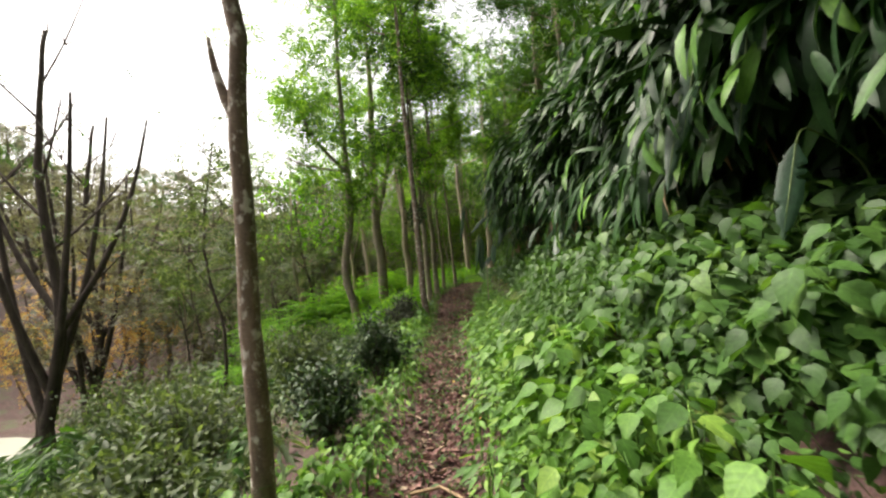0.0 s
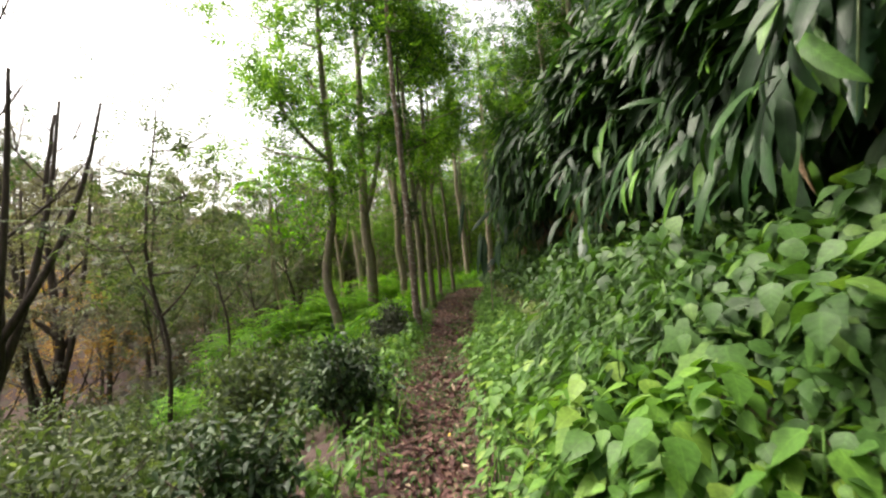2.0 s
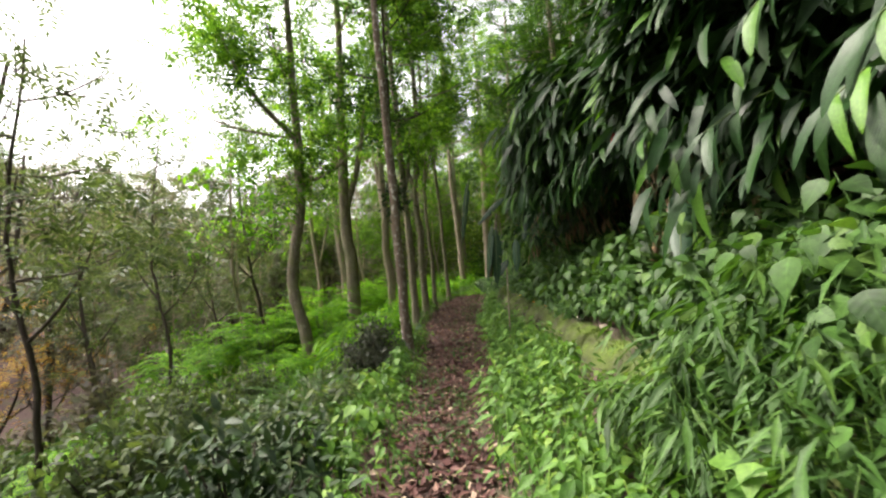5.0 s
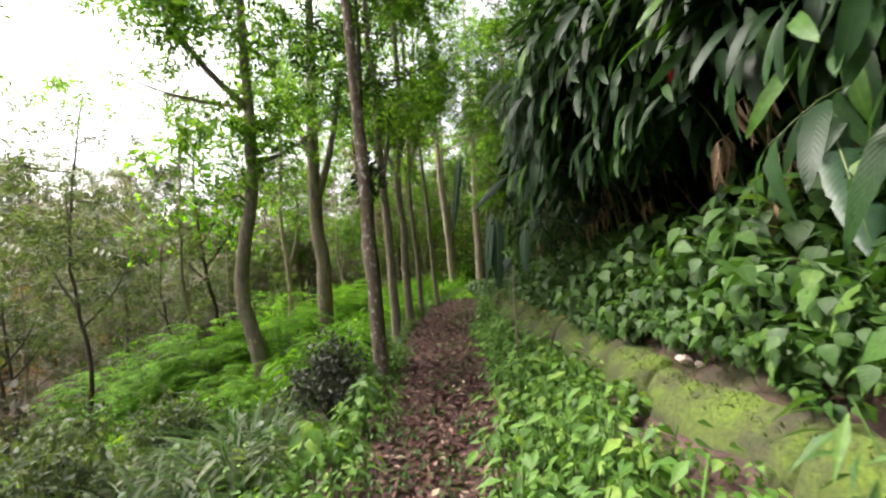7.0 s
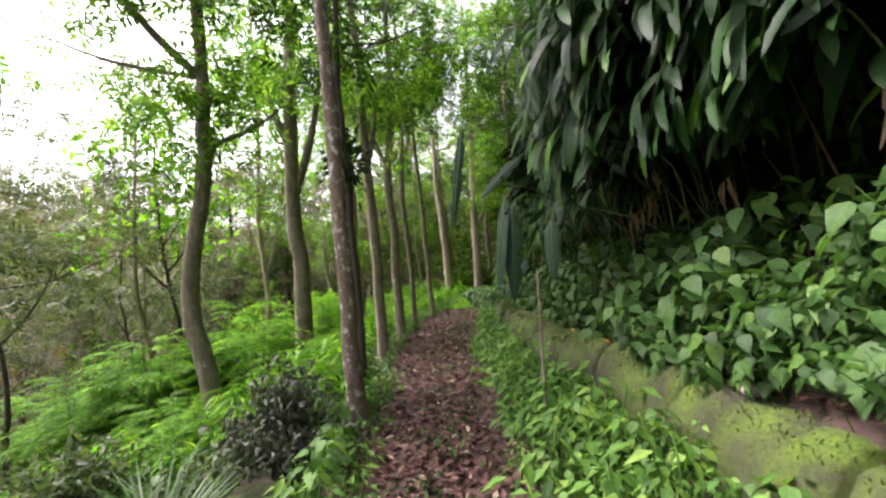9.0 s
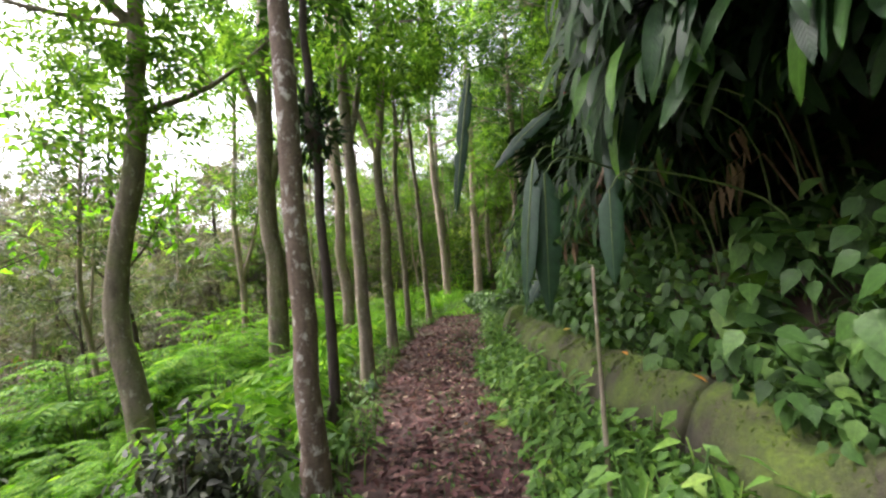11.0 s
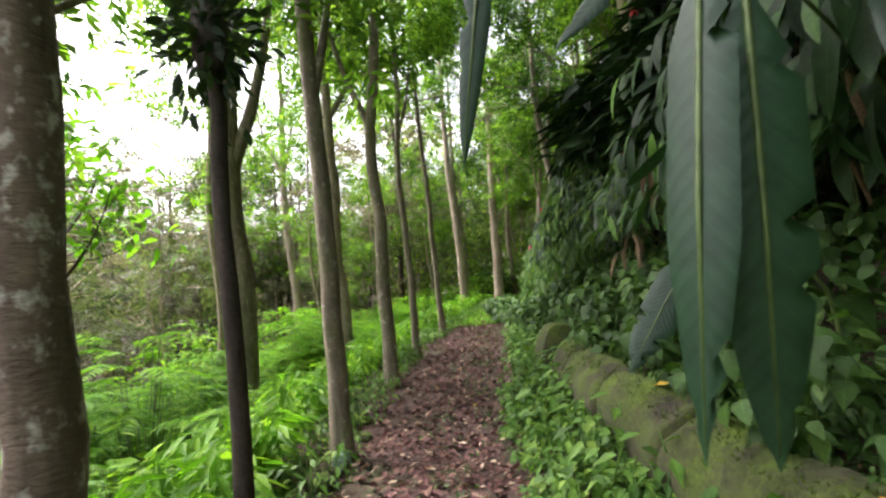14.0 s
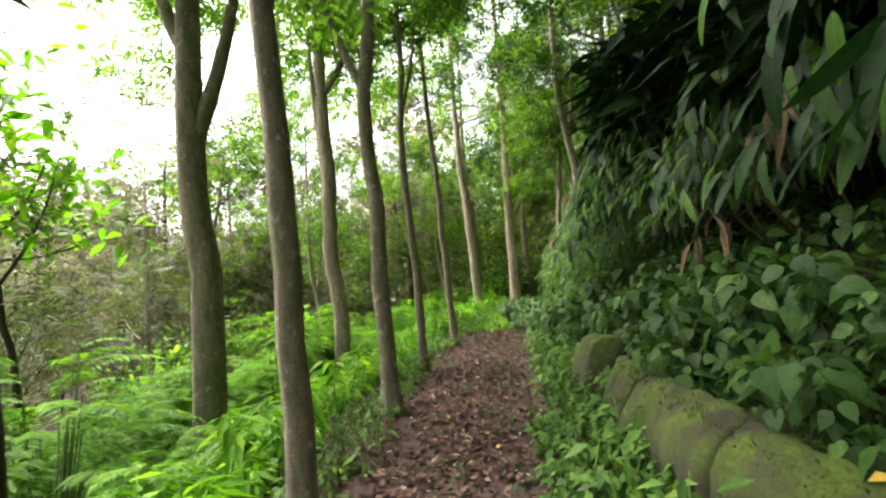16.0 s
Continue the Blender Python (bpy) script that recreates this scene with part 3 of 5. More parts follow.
# thin understorey trees with flat sprays of leaves
for x, y, sd, h in [(-4.9, 9.6, 81, 6.0), (-6.2, 14.5, 82, 7.0), (-8.6, 15.5, 83, 7.5), (-7.4, 19.5, 84, 7.0), (-10.5, 18.0, 85, 8.0)]:
    stand(make_tree(sd, h, 0.09, [(0.15, 0, h * 0.3), (-0.2, 0.1, h * 0.6), (0.2, 0, h)], [(h * 0.45, -0.9, 0.3, 1.6), (h * 0.4, 1.0, -0.2, 1.2)], h * 0.5, 1.6, 1300, 0.13, BARK_DARK,
                    "thin dark understorey tree with flat leafy sprays", OLIVE, limb_up=0.25, spread_r=0.3), x, y)

stand(make_tree(86, 6.8, 0.12, [(0.1, 0, 1.6), (-0.15, 0, 3.2), (-0.35, 0, 4.8), (-0.4, 0, 6.8)], [(3.2, -0.9, -0.3, 1.6), (3.6, 1.0, -0.2, 1.5), (4.2, 0.5, 0.4, 1.5)], 3.8, 1.5, 520, 0.27, BARK_DARK,
                "thin sapling with broad bright leaves down the slope", BRIGHT, OVAL, limb_up=0.3, spread_r=0.33), -5.3, 17.9)

# pond in the valley
pond_v, pond_t = [(0, 0, 0)], []
for k in range(40):
    a = k * math.pi / 20
    rr = 1 + 0.12 * math.sin(3 * a) + 0.07 * math.sin(7 * a + 1)
    pond_v.append((7.0 * rr * math.cos(a), 4.2 * rr * math.sin(a), 0))
    pond_t.append((0, 1 + k, 1 + (k + 1) % 40))
wm, wnt, wb, _ = node_material("pale_water")
wb.inputs["Base Color"].default_value = (0.35, 0.36, 0.3, 1)
wb.inputs["Roughness"].default_value = 0.12
bump_node(wnt, wb, noise_node(wnt, 3, 4), 0.15, 0.02)
water = link("water", tri_mesh("water", pond_v, pond_t, wm, True))
water.location = (-21.5, 19.5, -5.95)
tagged(water, "pale pond reflecting the white sky", "pond", kind="structure")

# ---- undergrowth ----
KERB_Y = [2.0, 5, 9.6, 10.1, 13.9, 15.0, 17.0]
KERB_X = [1.12, 1.25, 1.38, 1.4, 1.5, 1.56, 1.72]


def in_bank(n, rng, y0, y1, r0, r1, side):
    y = rng.uniform(y0, y1, n)
    r = rng.uniform(r0, r1, n)
    x = path_mid(y) + side * (path_half(y) + r)
    return x, y


def herb_layout(rng, height, pairs, leaf, droop=0.2):
    """Opposite pairs of leaves up an upright stem: places, rotations and sizes."""
    lean = rng.normal(size=2) * 0.18
    pos, rot, size = [], [], []
    for k in range(pairs):
        f = (k + 1) / pairs
        z = height * (0.35 + 0.65 * f ** 0.7)
        c = np.array([lean[0] * z, lean[1] * z, z])
        a = k * 1.57 + rng.uniform(-0.4, 0.4)
        for s in (0, math.pi):
            d = np.array([math.cos(a + s), math.sin(a + s), 0.3 * f - 0.1 - droop - 0.55 * rng.random()])
            pos.append(c + d * [0.06, 0.06, 0.0])
            rot.append(frames_of(d[None], np.array([[0, 0, 1.0]]) + rng.normal(size=(1, 3)) * 0.3)[0])
            size.append(leaf * (0.75 + 0.5 * f - 0.6 * max(0, f - 0.75)) * rng.uniform(0.7, 1.2))
    stem = tube(smooth_line([(0, 0, -0.1), (lean[0] * height * 0.4, lean[1] * height * 0.4, height * 0.5), (lean[0] * height, lean[1] * height, height)], 3),
                np.linspace(0.006, 0.003, 3), 3)
    return np.array(pos), np.array(rot), np.array(size), stem


def herb_variants(seed, count, heights, pairs, leaf, shape):
    rng = np.random.default_rng(seed)
    return [(herb_layout(rng, rng.uniform(*heights), rng.integers(*pairs), leaf * rng.uniform(0.6, 1.2)), shape) for _ in range(count)]


def turn_z(a):
    c, s = math.cos(a), math.sin(a)
    return np.array([[c, -s, 0], [s, c, 0], [0, 0, 1.0]])


def herb_mass(name, label, variants, x, y, mat, rng, scales=(0.7, 1.25), lift=0.0, tip=None, z=None):
    """Many herbs joined into one object of kind stuff."""
    z = ground_z(x, y) if z is None else z
    pre = []
    for (p, r, s, stem), shape in variants:
        pre.append(join([scatter(shape, p, r, s), stem]))
    pieces = []
    for i in range(len(x)):
        v, t = pre[rng.integers(len(pre))]
        m = turn_z(rng.uniform(0, 6.28)) * rng.uniform(*scales)
        if tip is not None:
            m = tip @ m
        pieces.append((np.concatenate([v[:, :3] @ m.T + [x[i], y[i], z[i] + lift], v[:, 3:]], 1), t))
    ob = link(name, tri_mesh(name, *join(pieces), mat, True))
    return tagged(ob, label, "undergrowth", kind="stuff")


R2 = np.random.default_rng(21)
TALL = herb_variants(31, 18, (0.26, 0.58), (5, 9), 0.136, HEART_FAR)
lobes = [(0, 0.0), (0.3, -0.08), (0.42, 0.12), (0.28, 0.28), (0.5, 0.5), (0.24, 0.58), (0, 1.0), (-0.24, 0.58), (-0.5, 0.5), (-0.28, 0.28), (-0.42, 0.12), (-0.3, -0.08)]
LOBED = (np.array([(0, 0.35, 0.03)] + [(p, q, 0.05 - 0.35 * p * p - 0.25 * q * q) for p, q in lobes]), np.array([(0, k + 1, (k + 1) % 12 + 1) for k in range(12)]))
VINE = herb_variants(36, 8, (0.15, 0.35), (2, 4), 0.2, LOBED)
LOW = herb_variants(32, 9, (0.1, 0.25), (2, 5), 0.085, LITTLE)
MID = herb_variants(33, 9, (0.35, 0.62), (10, 15), 0.16, SLIM)
FINE = herb_variants(35, 9, (0.3, 0.6), (9, 14), 0.15, NARROW)
LEAN_OUT = np.array(Euler((0, -0.45, 0)).to_matrix())



def clear_of_shrubs(x, y):
    """Leave out what would stand in or close before the shrubs by the path."""
    keep = np.ones(len(x), bool)
    for sx, sy in ((-1.3, 4.5), (-0.98, 6.2), (-1.1, 11.2)):
        keep &= (np.abs(x - sx) > 0.45) | (np.abs(y - sy + 0.3) > 0.6)
    return x[keep], y[keep]


def behind_kerb(n, rng, y0, y1, r0, r1):
    yy = rng.uniform(y0, y1, n)
    return np.interp(yy, KERB_Y, KERB_X) + rng.uniform(r0, r1, n), yy


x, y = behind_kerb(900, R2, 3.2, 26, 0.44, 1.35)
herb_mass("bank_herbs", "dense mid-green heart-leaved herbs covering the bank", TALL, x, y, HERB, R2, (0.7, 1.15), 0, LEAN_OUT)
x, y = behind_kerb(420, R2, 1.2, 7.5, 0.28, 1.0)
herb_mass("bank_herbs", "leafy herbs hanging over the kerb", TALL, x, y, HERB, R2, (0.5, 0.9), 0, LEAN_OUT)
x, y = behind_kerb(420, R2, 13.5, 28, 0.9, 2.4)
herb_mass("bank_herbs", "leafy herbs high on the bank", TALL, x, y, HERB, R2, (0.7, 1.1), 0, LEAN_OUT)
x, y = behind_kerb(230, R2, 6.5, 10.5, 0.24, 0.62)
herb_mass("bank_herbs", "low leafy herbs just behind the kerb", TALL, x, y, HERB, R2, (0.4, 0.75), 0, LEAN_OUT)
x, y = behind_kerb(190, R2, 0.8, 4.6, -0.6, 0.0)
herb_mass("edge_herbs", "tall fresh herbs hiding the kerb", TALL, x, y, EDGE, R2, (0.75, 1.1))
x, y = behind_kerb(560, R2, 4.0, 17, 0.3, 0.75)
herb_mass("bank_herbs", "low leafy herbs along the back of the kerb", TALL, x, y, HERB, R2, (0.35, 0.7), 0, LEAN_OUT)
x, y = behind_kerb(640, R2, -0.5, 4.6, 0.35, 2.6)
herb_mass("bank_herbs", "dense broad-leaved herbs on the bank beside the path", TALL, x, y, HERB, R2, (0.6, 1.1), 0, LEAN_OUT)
x, y = behind_kerb(420, R2, 9.3, 16.3, -0.6, -0.04)
herb_mass("edge_herbs", "fresh green herbs growing up against the kerb", TALL, x, y, EDGE, R2, (0.3, 0.55))
x, y = behind_kerb(90, R2, 1.5, 9.2, 0.34, 0.75)
herb_mass("kerb_vine", "broad lobed vine leaves trailing behind the kerb", VINE, x, y, HERB, R2, (0.7, 1.15), 0, LEAN_OUT, np.maximum(ground_z(x, y), 0.5))
x, y = behind_kerb(90, R2, 1.5, 6.4, -0.05, 0.4)
herb_mass("bank_herbs", "leafy herbs trailing over the top of the kerb", TALL, x, y, HERB, R2, (0.4, 0.7), 0, LEAN_OUT, np.full(len(x), 0.5))
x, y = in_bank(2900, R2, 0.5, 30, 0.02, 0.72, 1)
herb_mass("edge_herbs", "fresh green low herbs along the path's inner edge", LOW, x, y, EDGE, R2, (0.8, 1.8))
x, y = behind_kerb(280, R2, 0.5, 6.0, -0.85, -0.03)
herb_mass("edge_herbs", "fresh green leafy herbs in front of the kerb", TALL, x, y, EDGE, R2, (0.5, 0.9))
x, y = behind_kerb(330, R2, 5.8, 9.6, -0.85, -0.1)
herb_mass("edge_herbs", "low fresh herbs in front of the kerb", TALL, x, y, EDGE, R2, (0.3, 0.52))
x, y = behind_kerb(230, R2, 4.4, 7.0, -0.4, 0.6)
herb_mass("slim_leaved_herbs", "feathery slim-leaved herbs on the bank", MID, x, y, HERB, R2, (0.8, 1.2), 0.0)
x, y = in_bank(1500, R2, 0.5, 30, 0.0, 0.6, -1)
herb_mass("edge_herbs", "low green herbs along the path's outer edge", LOW, x, y, EDGE, R2, (0.6, 1.5))
x, y = in_bank(2400, R2, -6, 34, 6.5, 17, -1)
herb_mass("slope_cover", "rough green cover on the valley side", FINE, x, y, DEEP, R2, (1.3, 2.6))
x, y = in_bank(380, R2, 2.0, 13, 0.25, 1.3, -1)
x, y = clear_of_shrubs(x, y)
herb_mass("edge_herbs", "leafy herbs on the path's outer shoulder", TALL, x, y, EDGE, R2, (0.45, 0.85))
x, y = clear_of_shrubs(*in_bank(2300, R2, 12.0, 30, 0.5, 7.0, -1))
herb_mass("slope_cover", "bright green leafy cover on the lower slope", FINE, x, y, BRIGHT, R2, (0.8, 1.5))
x, y = clear_of_shrubs(*in_bank(1400, R2, 0.5, 12, 0.6, 7.0, -1))
herb_mass("slope_cover", "muted grey-green cover on the lower slope", FINE, x, y, OLIVE, R2, (0.55, 1.05))
x, y = clear_of_shrubs(*in_bank(420, R2, 1, 12, 0.9, 6.0, -1))
herb_mass("slope_cover", "dull green leafy herbs on the lower slope", TALL, x, y, DEEP, R2, (0.5, 1.0))
x, y = in_bank(420, R2, 1.0, 28, -0.9, 0.1, 1)
x, y = np.concatenate([x, R2.uniform(-0.6, 0.5, 420)]), np.concatenate([y, R2.uniform(1.5, 10.5, 420)])
keep = np.abs(x - path_mid(y)) < path_half(y)
herb_mass("path_seedlings", "scattered small green seedlings on the path", LOW, x[keep], y[keep], HERB, R2, (0.35, 0.95))
x, y = in_bank(2600, R2, 23, 36, -1.2, 3, -1)
herb_mass("grass_patch", "short green grass round the path's bend", herb_variants(34, 5, (0.05, 0.14), (3, 5), 0.12, NARROW), x, y, BRIGHT, R2)

# woods too far off to tell tree from tree: rounded crowns of leaves with gaps between


def far_woods(label, x0, x1, y0, y1, crowns, per, low, high, leaf, mat, seed):
    rng = np.random.default_rng(seed)
    cx, cy = rng.uniform(x0, x1, crowns), rng.uniform(y0, y1, crowns)
    cz = ground_z(cx, cy) + rng.uniform(0.15, 1.0, crowns) * np.interp(cx, low, high)
    rad = rng.uniform(1.0, 2.3, crowns)
    k = np.repeat(np.arange(crowns), per)
    u = rng.normal(size=(len(k), 3))
    u /= np.linalg.norm(u, axis=1, keepdims=True)
    pos = np.stack([cx[k], cy[k], cz[k]], 1) + u * (rad[k] * rng.uniform(0.6, 1.05, len(k)))[:, None] * [1, 1, 0.7]
    rot = frames_of(rng.normal(size=u.shape) + [0, 0, -0.4], u + rng.normal(size=u.shape) * 0.4 + [0, 0, 0.5])
    ob = link("far_woods", tri_mesh("far_woods", *scatter(DIAMOND, pos, rot, rng.uniform(0.6, 1.2, len(k)) * leaf), mat))
    return tagged(ob, label, "woods", kind="stuff")


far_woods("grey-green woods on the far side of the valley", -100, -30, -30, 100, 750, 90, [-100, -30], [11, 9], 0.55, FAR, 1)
far_woods("dense green woods beyond the path's bend", -4, 38, 38, 80, 420, 110, [-4, 40], [17, 17], 0.45, LIT_WOODS, 2)
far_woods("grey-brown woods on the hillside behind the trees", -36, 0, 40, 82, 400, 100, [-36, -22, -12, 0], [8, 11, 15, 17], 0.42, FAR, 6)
# added behind the thicket to stop sky light leaking in from the hill
far_woods("dark woods added on the hill above the bank to block sky light", 9, 34, -8, 40, 320, 90, [9, 34], [9, 9], 0.5, DEEP, 4)
far_woods("low green thicket beyond the path's bend", -6, 17, 34.5, 47, 190, 110, [-6, 17], [5, 5], 0.3, LIT_WOODS, 5)
# out of view: closes the open sky behind the start, which lit the leaves
far_woods("unseen green woods behind the path's start, added to block sky light", -22, 22, -32, -7, 260, 100, [-22, 22], [11, 11], 0.45, DEEP, 3)

# feathery bright bushes on the lower side


def feather_bush(rng, n_fronds, height, size_of):
    """Arching fronds with paired narrow leaflets, at the origin."""
    pos, d, n, size = [], [], [], []
    stems = []
    for _ in range(n_fronds):
        a, up = rng.uniform(0, 6.28), rng.uniform(0.12, 1.15)
        length = size_of * rng.uniform(0.55, 1.25) * (1.3 - 0.6 * up)
        z0 = height * up
        start = np.array([0.15 * math.cos(a), 0.15 * math.sin(a), z0 * 0.75])
        out = np.array([math.cos(a), math.sin(a), 0])
        for j in range(22):
            f = (j + 1) / 22
            c = start + out * length * f + [0, 0, 0.6 * length * (f - 1.1 * f * f)]
            side = np.array([-out[1], out[0], 0])
            for s in (-1, 1):
                pos.append(c)
                d.append(side * s + out * 0.5 + [0, 0, -0.15] + rng.normal(size=3) * 0.12)
                n.append([0, 0, 1.0])
                size.append(length * 0.19 * math.sin(0.5 + 2.4 * f) * rng.uniform(0.8, 1.2))
        if len(pos) % 132 == 0:
            stems.append(tube([(0, 0, -0.3), start, start + out * length * 0.5 + [0, 0, 0.09 * length]], [0.005, 0.004, 0.002], 3))
    leaf = scatter(NARROW, np.array(pos), frames_of(np.array(d), np.array(n)), size)
    return leaf, join(stems)


BUSH_RNG = np.random.default_rng(9)
bush_models = []
for k in range(4):
    leaf, stems = feather_bush(BUSH_RNG, 100, 1.5, 0.6)
    root = new("feathery_bush")
    tagged(root, "bright green feathery bush on the lower slope", "bush", "feathery bushes")
    tagged(link("stem", tri_mesh("stem", *stems, STEM, True), root), kind="stuff")
    tagged(link("foliage", tri_mesh("foliage", *leaf, BRIGHT), root), kind="stuff")
    bush_models.append(root)
first = set()
for _ in range(210):
    y = RW.uniform(8.5, 32)
    l = RW.uniform(1.2, 8.5)
    x = float(path_mid(y) - path_half(y)) - l
    size = RW.uniform(0.45, 0.8) if l < 2.2 or y < 14.5 else RW.uniform(0.8, 1.6)
    if y < 12 and l < 3.6:
        continue
    k = RW.randrange(4)
    m = pose(x, y, float(ground_z(x, y)) - 0.05, 0, 0, RW.uniform(0, 360)) @ Matrix.Scale(size, 4)
    if k not in first:
        first.add(k)
        bush_models[k].matrix_basis = m
    else:
        copy_thing(bush_models[k], Matrix.Identity(4)).matrix_basis = m


def leafy_bush(name, label, rng, radius, height, count, leaf, mat, shape, x, y, sink=0.0):
    """A rounded, gappy bush: branching stems and leaves round their tips."""
    root = new(name)
    tips, stems = [], []
    for _ in range(26):
        a, e = rng.uniform(0, 6.28), rng.uniform(0.25, 1.45)
        q = np.array([math.cos(a) * math.cos(e) * radius, math.sin(a) * math.cos(e) * radius, height * (0.25 + 0.75 * math.sin(e))]) * rng.uniform(0.7, 1.05)
        stems.append(tube(smooth_line([(0, 0, -0.15), q * [0.4, 0.4, 0.55], q], 5), np.linspace(0.014, 0.004, 5), 4))
        tips += [q, q * 0.8, q * 0.6]
    tagged(link("stem", tri_mesh("stem", *join(stems), BARK_DARK, True), root), kind="stuff")
    tagged(link("foliage", tri_mesh("foliage", *crown_leaves(rng, tips, count, radius * 0.17, leaf, shape, 0.8), mat), root), kind="stuff")
    tagged(root, label, "bush")
    root.matrix_basis = pose(x, y, float(ground_z(x, y)) - sink, 0, 0, rng.uniform(0, 360))
    return root


leafy_bush("dark_shrub", "dark glossy small-leaved shrub beside the path", R2, 0.44, 0.9, 1700, 0.075, SHRUB, OVAL, -1.3, 4.5)
leafy_bush("dark_shrub", "dark glossy small-leaved shrub beside the path", R2, 0.5, 0.9, 2000, 0.075, SHRUB, OVAL, -0.98, 6.2)
leafy_bush("grey_shrub", "dark grey-green shrub at the path's edge", R2, 0.55, 0.92, 2000, 0.075, GREY_SHRUB, OVAL, -1.1, 11.2)
leafy_bush("grey_shrub", "dark shrub half hidden in undergrowth", R2, 0.4, 0.65, 1200, 0.07, SHRUB, OVAL, -1.15, 7.4)
for x, y, r, h in [(-3.2, 5.4, 0.9, 1.5), (-4.2, 7.5, 1.0, 0.9), (-2.6, 7.8, 0.8, 1.1), (-3.6, 10.3, 1.0, 1.2), (-5.5, 9.5, 1.2, 1.3), (-2.6, 3.6, 0.7, 1.0), (-4.6, 4.0, 0.9, 1.0),
                   (-5.0, 12.5, 1.1, 1.4), (-7.5, 10, 1.4, 2.2), (-3.4, 12.3, 0.8, 0.9)]:
    leafy_bush("broadleaf_bush", "grey-green glossy bush on the lower slope", R2, r, h, 2100, 0.1, OLIVE, OVAL, x, y)
for _ in range(60):
    y = RW.uniform(4, 34)
    x = RW.uniform(-20, -8)
    if y < 24 and abs(x + 0.93 * y) < 2.2:
        continue
    leafy_bush("slope_bush", "loose green bush on the valley side", R2, RW.uniform(1.0, 1.7), RW.uniform(1.2, 2.4), 520, 0.24, RW.choice([OLIVE, FAR, OLIVE, FAR]), DIAMOND, x, y)

for _ in range(46):
    y = RW.uniform(22, 40)
    leafy_bush("slope_bush", "loose green bush among the forest trees", R2, RW.uniform(0.9, 1.6), RW.uniform(1.2, 2.6), 420, 0.22, RW.choice([BRIGHT, CROWN, FAR, DEEP]), DIAMOND, RW.uniform(-15, -3.5), y)
for _ in range(18):
    leafy_bush("slope_bush", "tall bright green bush down the slope", R2, RW.uniform(1.0, 1.6), RW.uniform(2.2, 3.6), 800, 0.17, RW.choice([BRIGHT, CROWN, CROWN]), OVAL, RW.uniform(-10.5, -4.2), RW.uniform(19, 30))
for _ in range(34):
    y = RW.uniform(30.5, 40)
    leafy_bush("slope_bush", "leafy green bush beyond the path's bend", R2, RW.uniform(0.8, 1.5), RW.uniform(0.8, 2.4), 420, 0.2, RW.choice([CROWN, DEEP, BRIGHT]), DIAMOND, RW.uniform(-3, 3.4) if y < 34 else RW.uniform(-3, 13), y)
for x, y in [(4.6, 33), (5.4, 33.6), (6.4, 34.2), (7.4, 34.8), (3.8, 33.5), (5.0, 35), (6.0, 36), (7.2, 37), (8.6, 36), (4.2, 36.5), (8.8, 38.5), (6.4, 39), (9.8, 34.5), (2.6, 32.6), (6.2, 27.5), (6.8, 29.5), (7.4, 31.5), (6.0, 26), (8.2, 33), (5.6, 24.6)]:
    leafy_bush("slope_bush", "leafy green bush on the bank by the bend", R2, 1.2, 1.8, 520, 0.18, CROWN, DIAMOND, x, y)

# leaf litter on the path
n = 24000
y = R2.uniform(0.5, 30, n)
x = path_mid(y) + path_half(y) * R2.normal(size=n) * 0.72
pos = np.stack([x, y, ground_z(x, y) + R2.uniform(0.004, 0.03, n)], 1)
d = R2.normal(size=(n, 3)) * [1, 1, 0.22]
nn = R2.normal(size=(n, 3)) * 0.35 + [0, 0, 1]
lit = link("leaf_litter", tri_mesh("leaf_litter", *scatter(CURL, pos, frames_of(d, nn), R2.uniform(0.035, 0.1, n)), LITTER))
tagged(lit, "reddish-brown fallen dead leaves strewn over the path", "leaf litter", kind="stuff")

# ---- mossy kerb of the channel beside the path ----
kerb = new("mossy_kerb")
tagged(kerb, "low moss-covered stone channel kerb along the bank", "kerb", kind="structure")


def kerb_block(y0, y1, w, zb, zt, rng):
    """A worn block with a rounded back between two stations along the path."""
    prof = [(-0.5, 0.0), (-0.52, 0.5), (-0.47, 0.68), (-0.36, 0.83), (-0.2, 0.94), (0.0, 1.0), (0.25, 0.98), (0.42, 0.9), (0.5, 0.7), (0.5, 0.0)]
    rows = 17
    v, t = [], []
    for i in range(rows):
        f = i / (rows - 1)
        yy = y0 + (y1 - y0) * f
        c = np.interp(yy, KERB_Y, KERB_X) + 0.18
        end = 1 - 0.02 * (abs(2 * f - 1) ** 10)
        for a, b in prof:
            wob = Vector((a * 1.5, yy * 2.2, b * 1.5))
            v.append((c + a * w * end + 0.05 * noise.noise(wob * 1.3) + rng.normal() * 0.006, yy + rng.normal() * 0.006,
                      zb + b * ((zt - zb) * end + 0.07 * noise.noise(wob + Vector((7, 0, 0)))) + rng.normal() * 0.007))
    m = len(prof)
    for i in range(rows - 1):
        for j in range(m - 1):
            q = i * m + j
            t += [(q, q + m, q + m + 1), (q, q + m + 1, q + 1)]
    for i, flip in ((0, 1), ((rows - 1), 0)):
        for j in range(1, m - 1):
            q = (i * m, i * m + j, i * m + j + 1)
            t.append(q if flip else q[::-1])
    return np.array(v), np.array(t)


KR = np.random.default_rng(3)
ky = 2.0
while ky < 15.6:
    ln = KR.uniform(1.0, 1.3)
    top = 0.64 + KR.uniform(-0.035, 0.035)
    link("kerb_block", tri_mesh("kerb_block", *kerb_block(ky, min(ky + ln - 0.025, 15.7), KR.uniform(0.4, 0.48), -0.05, top, KR), MOSS, True), kerb)
    ky += ln
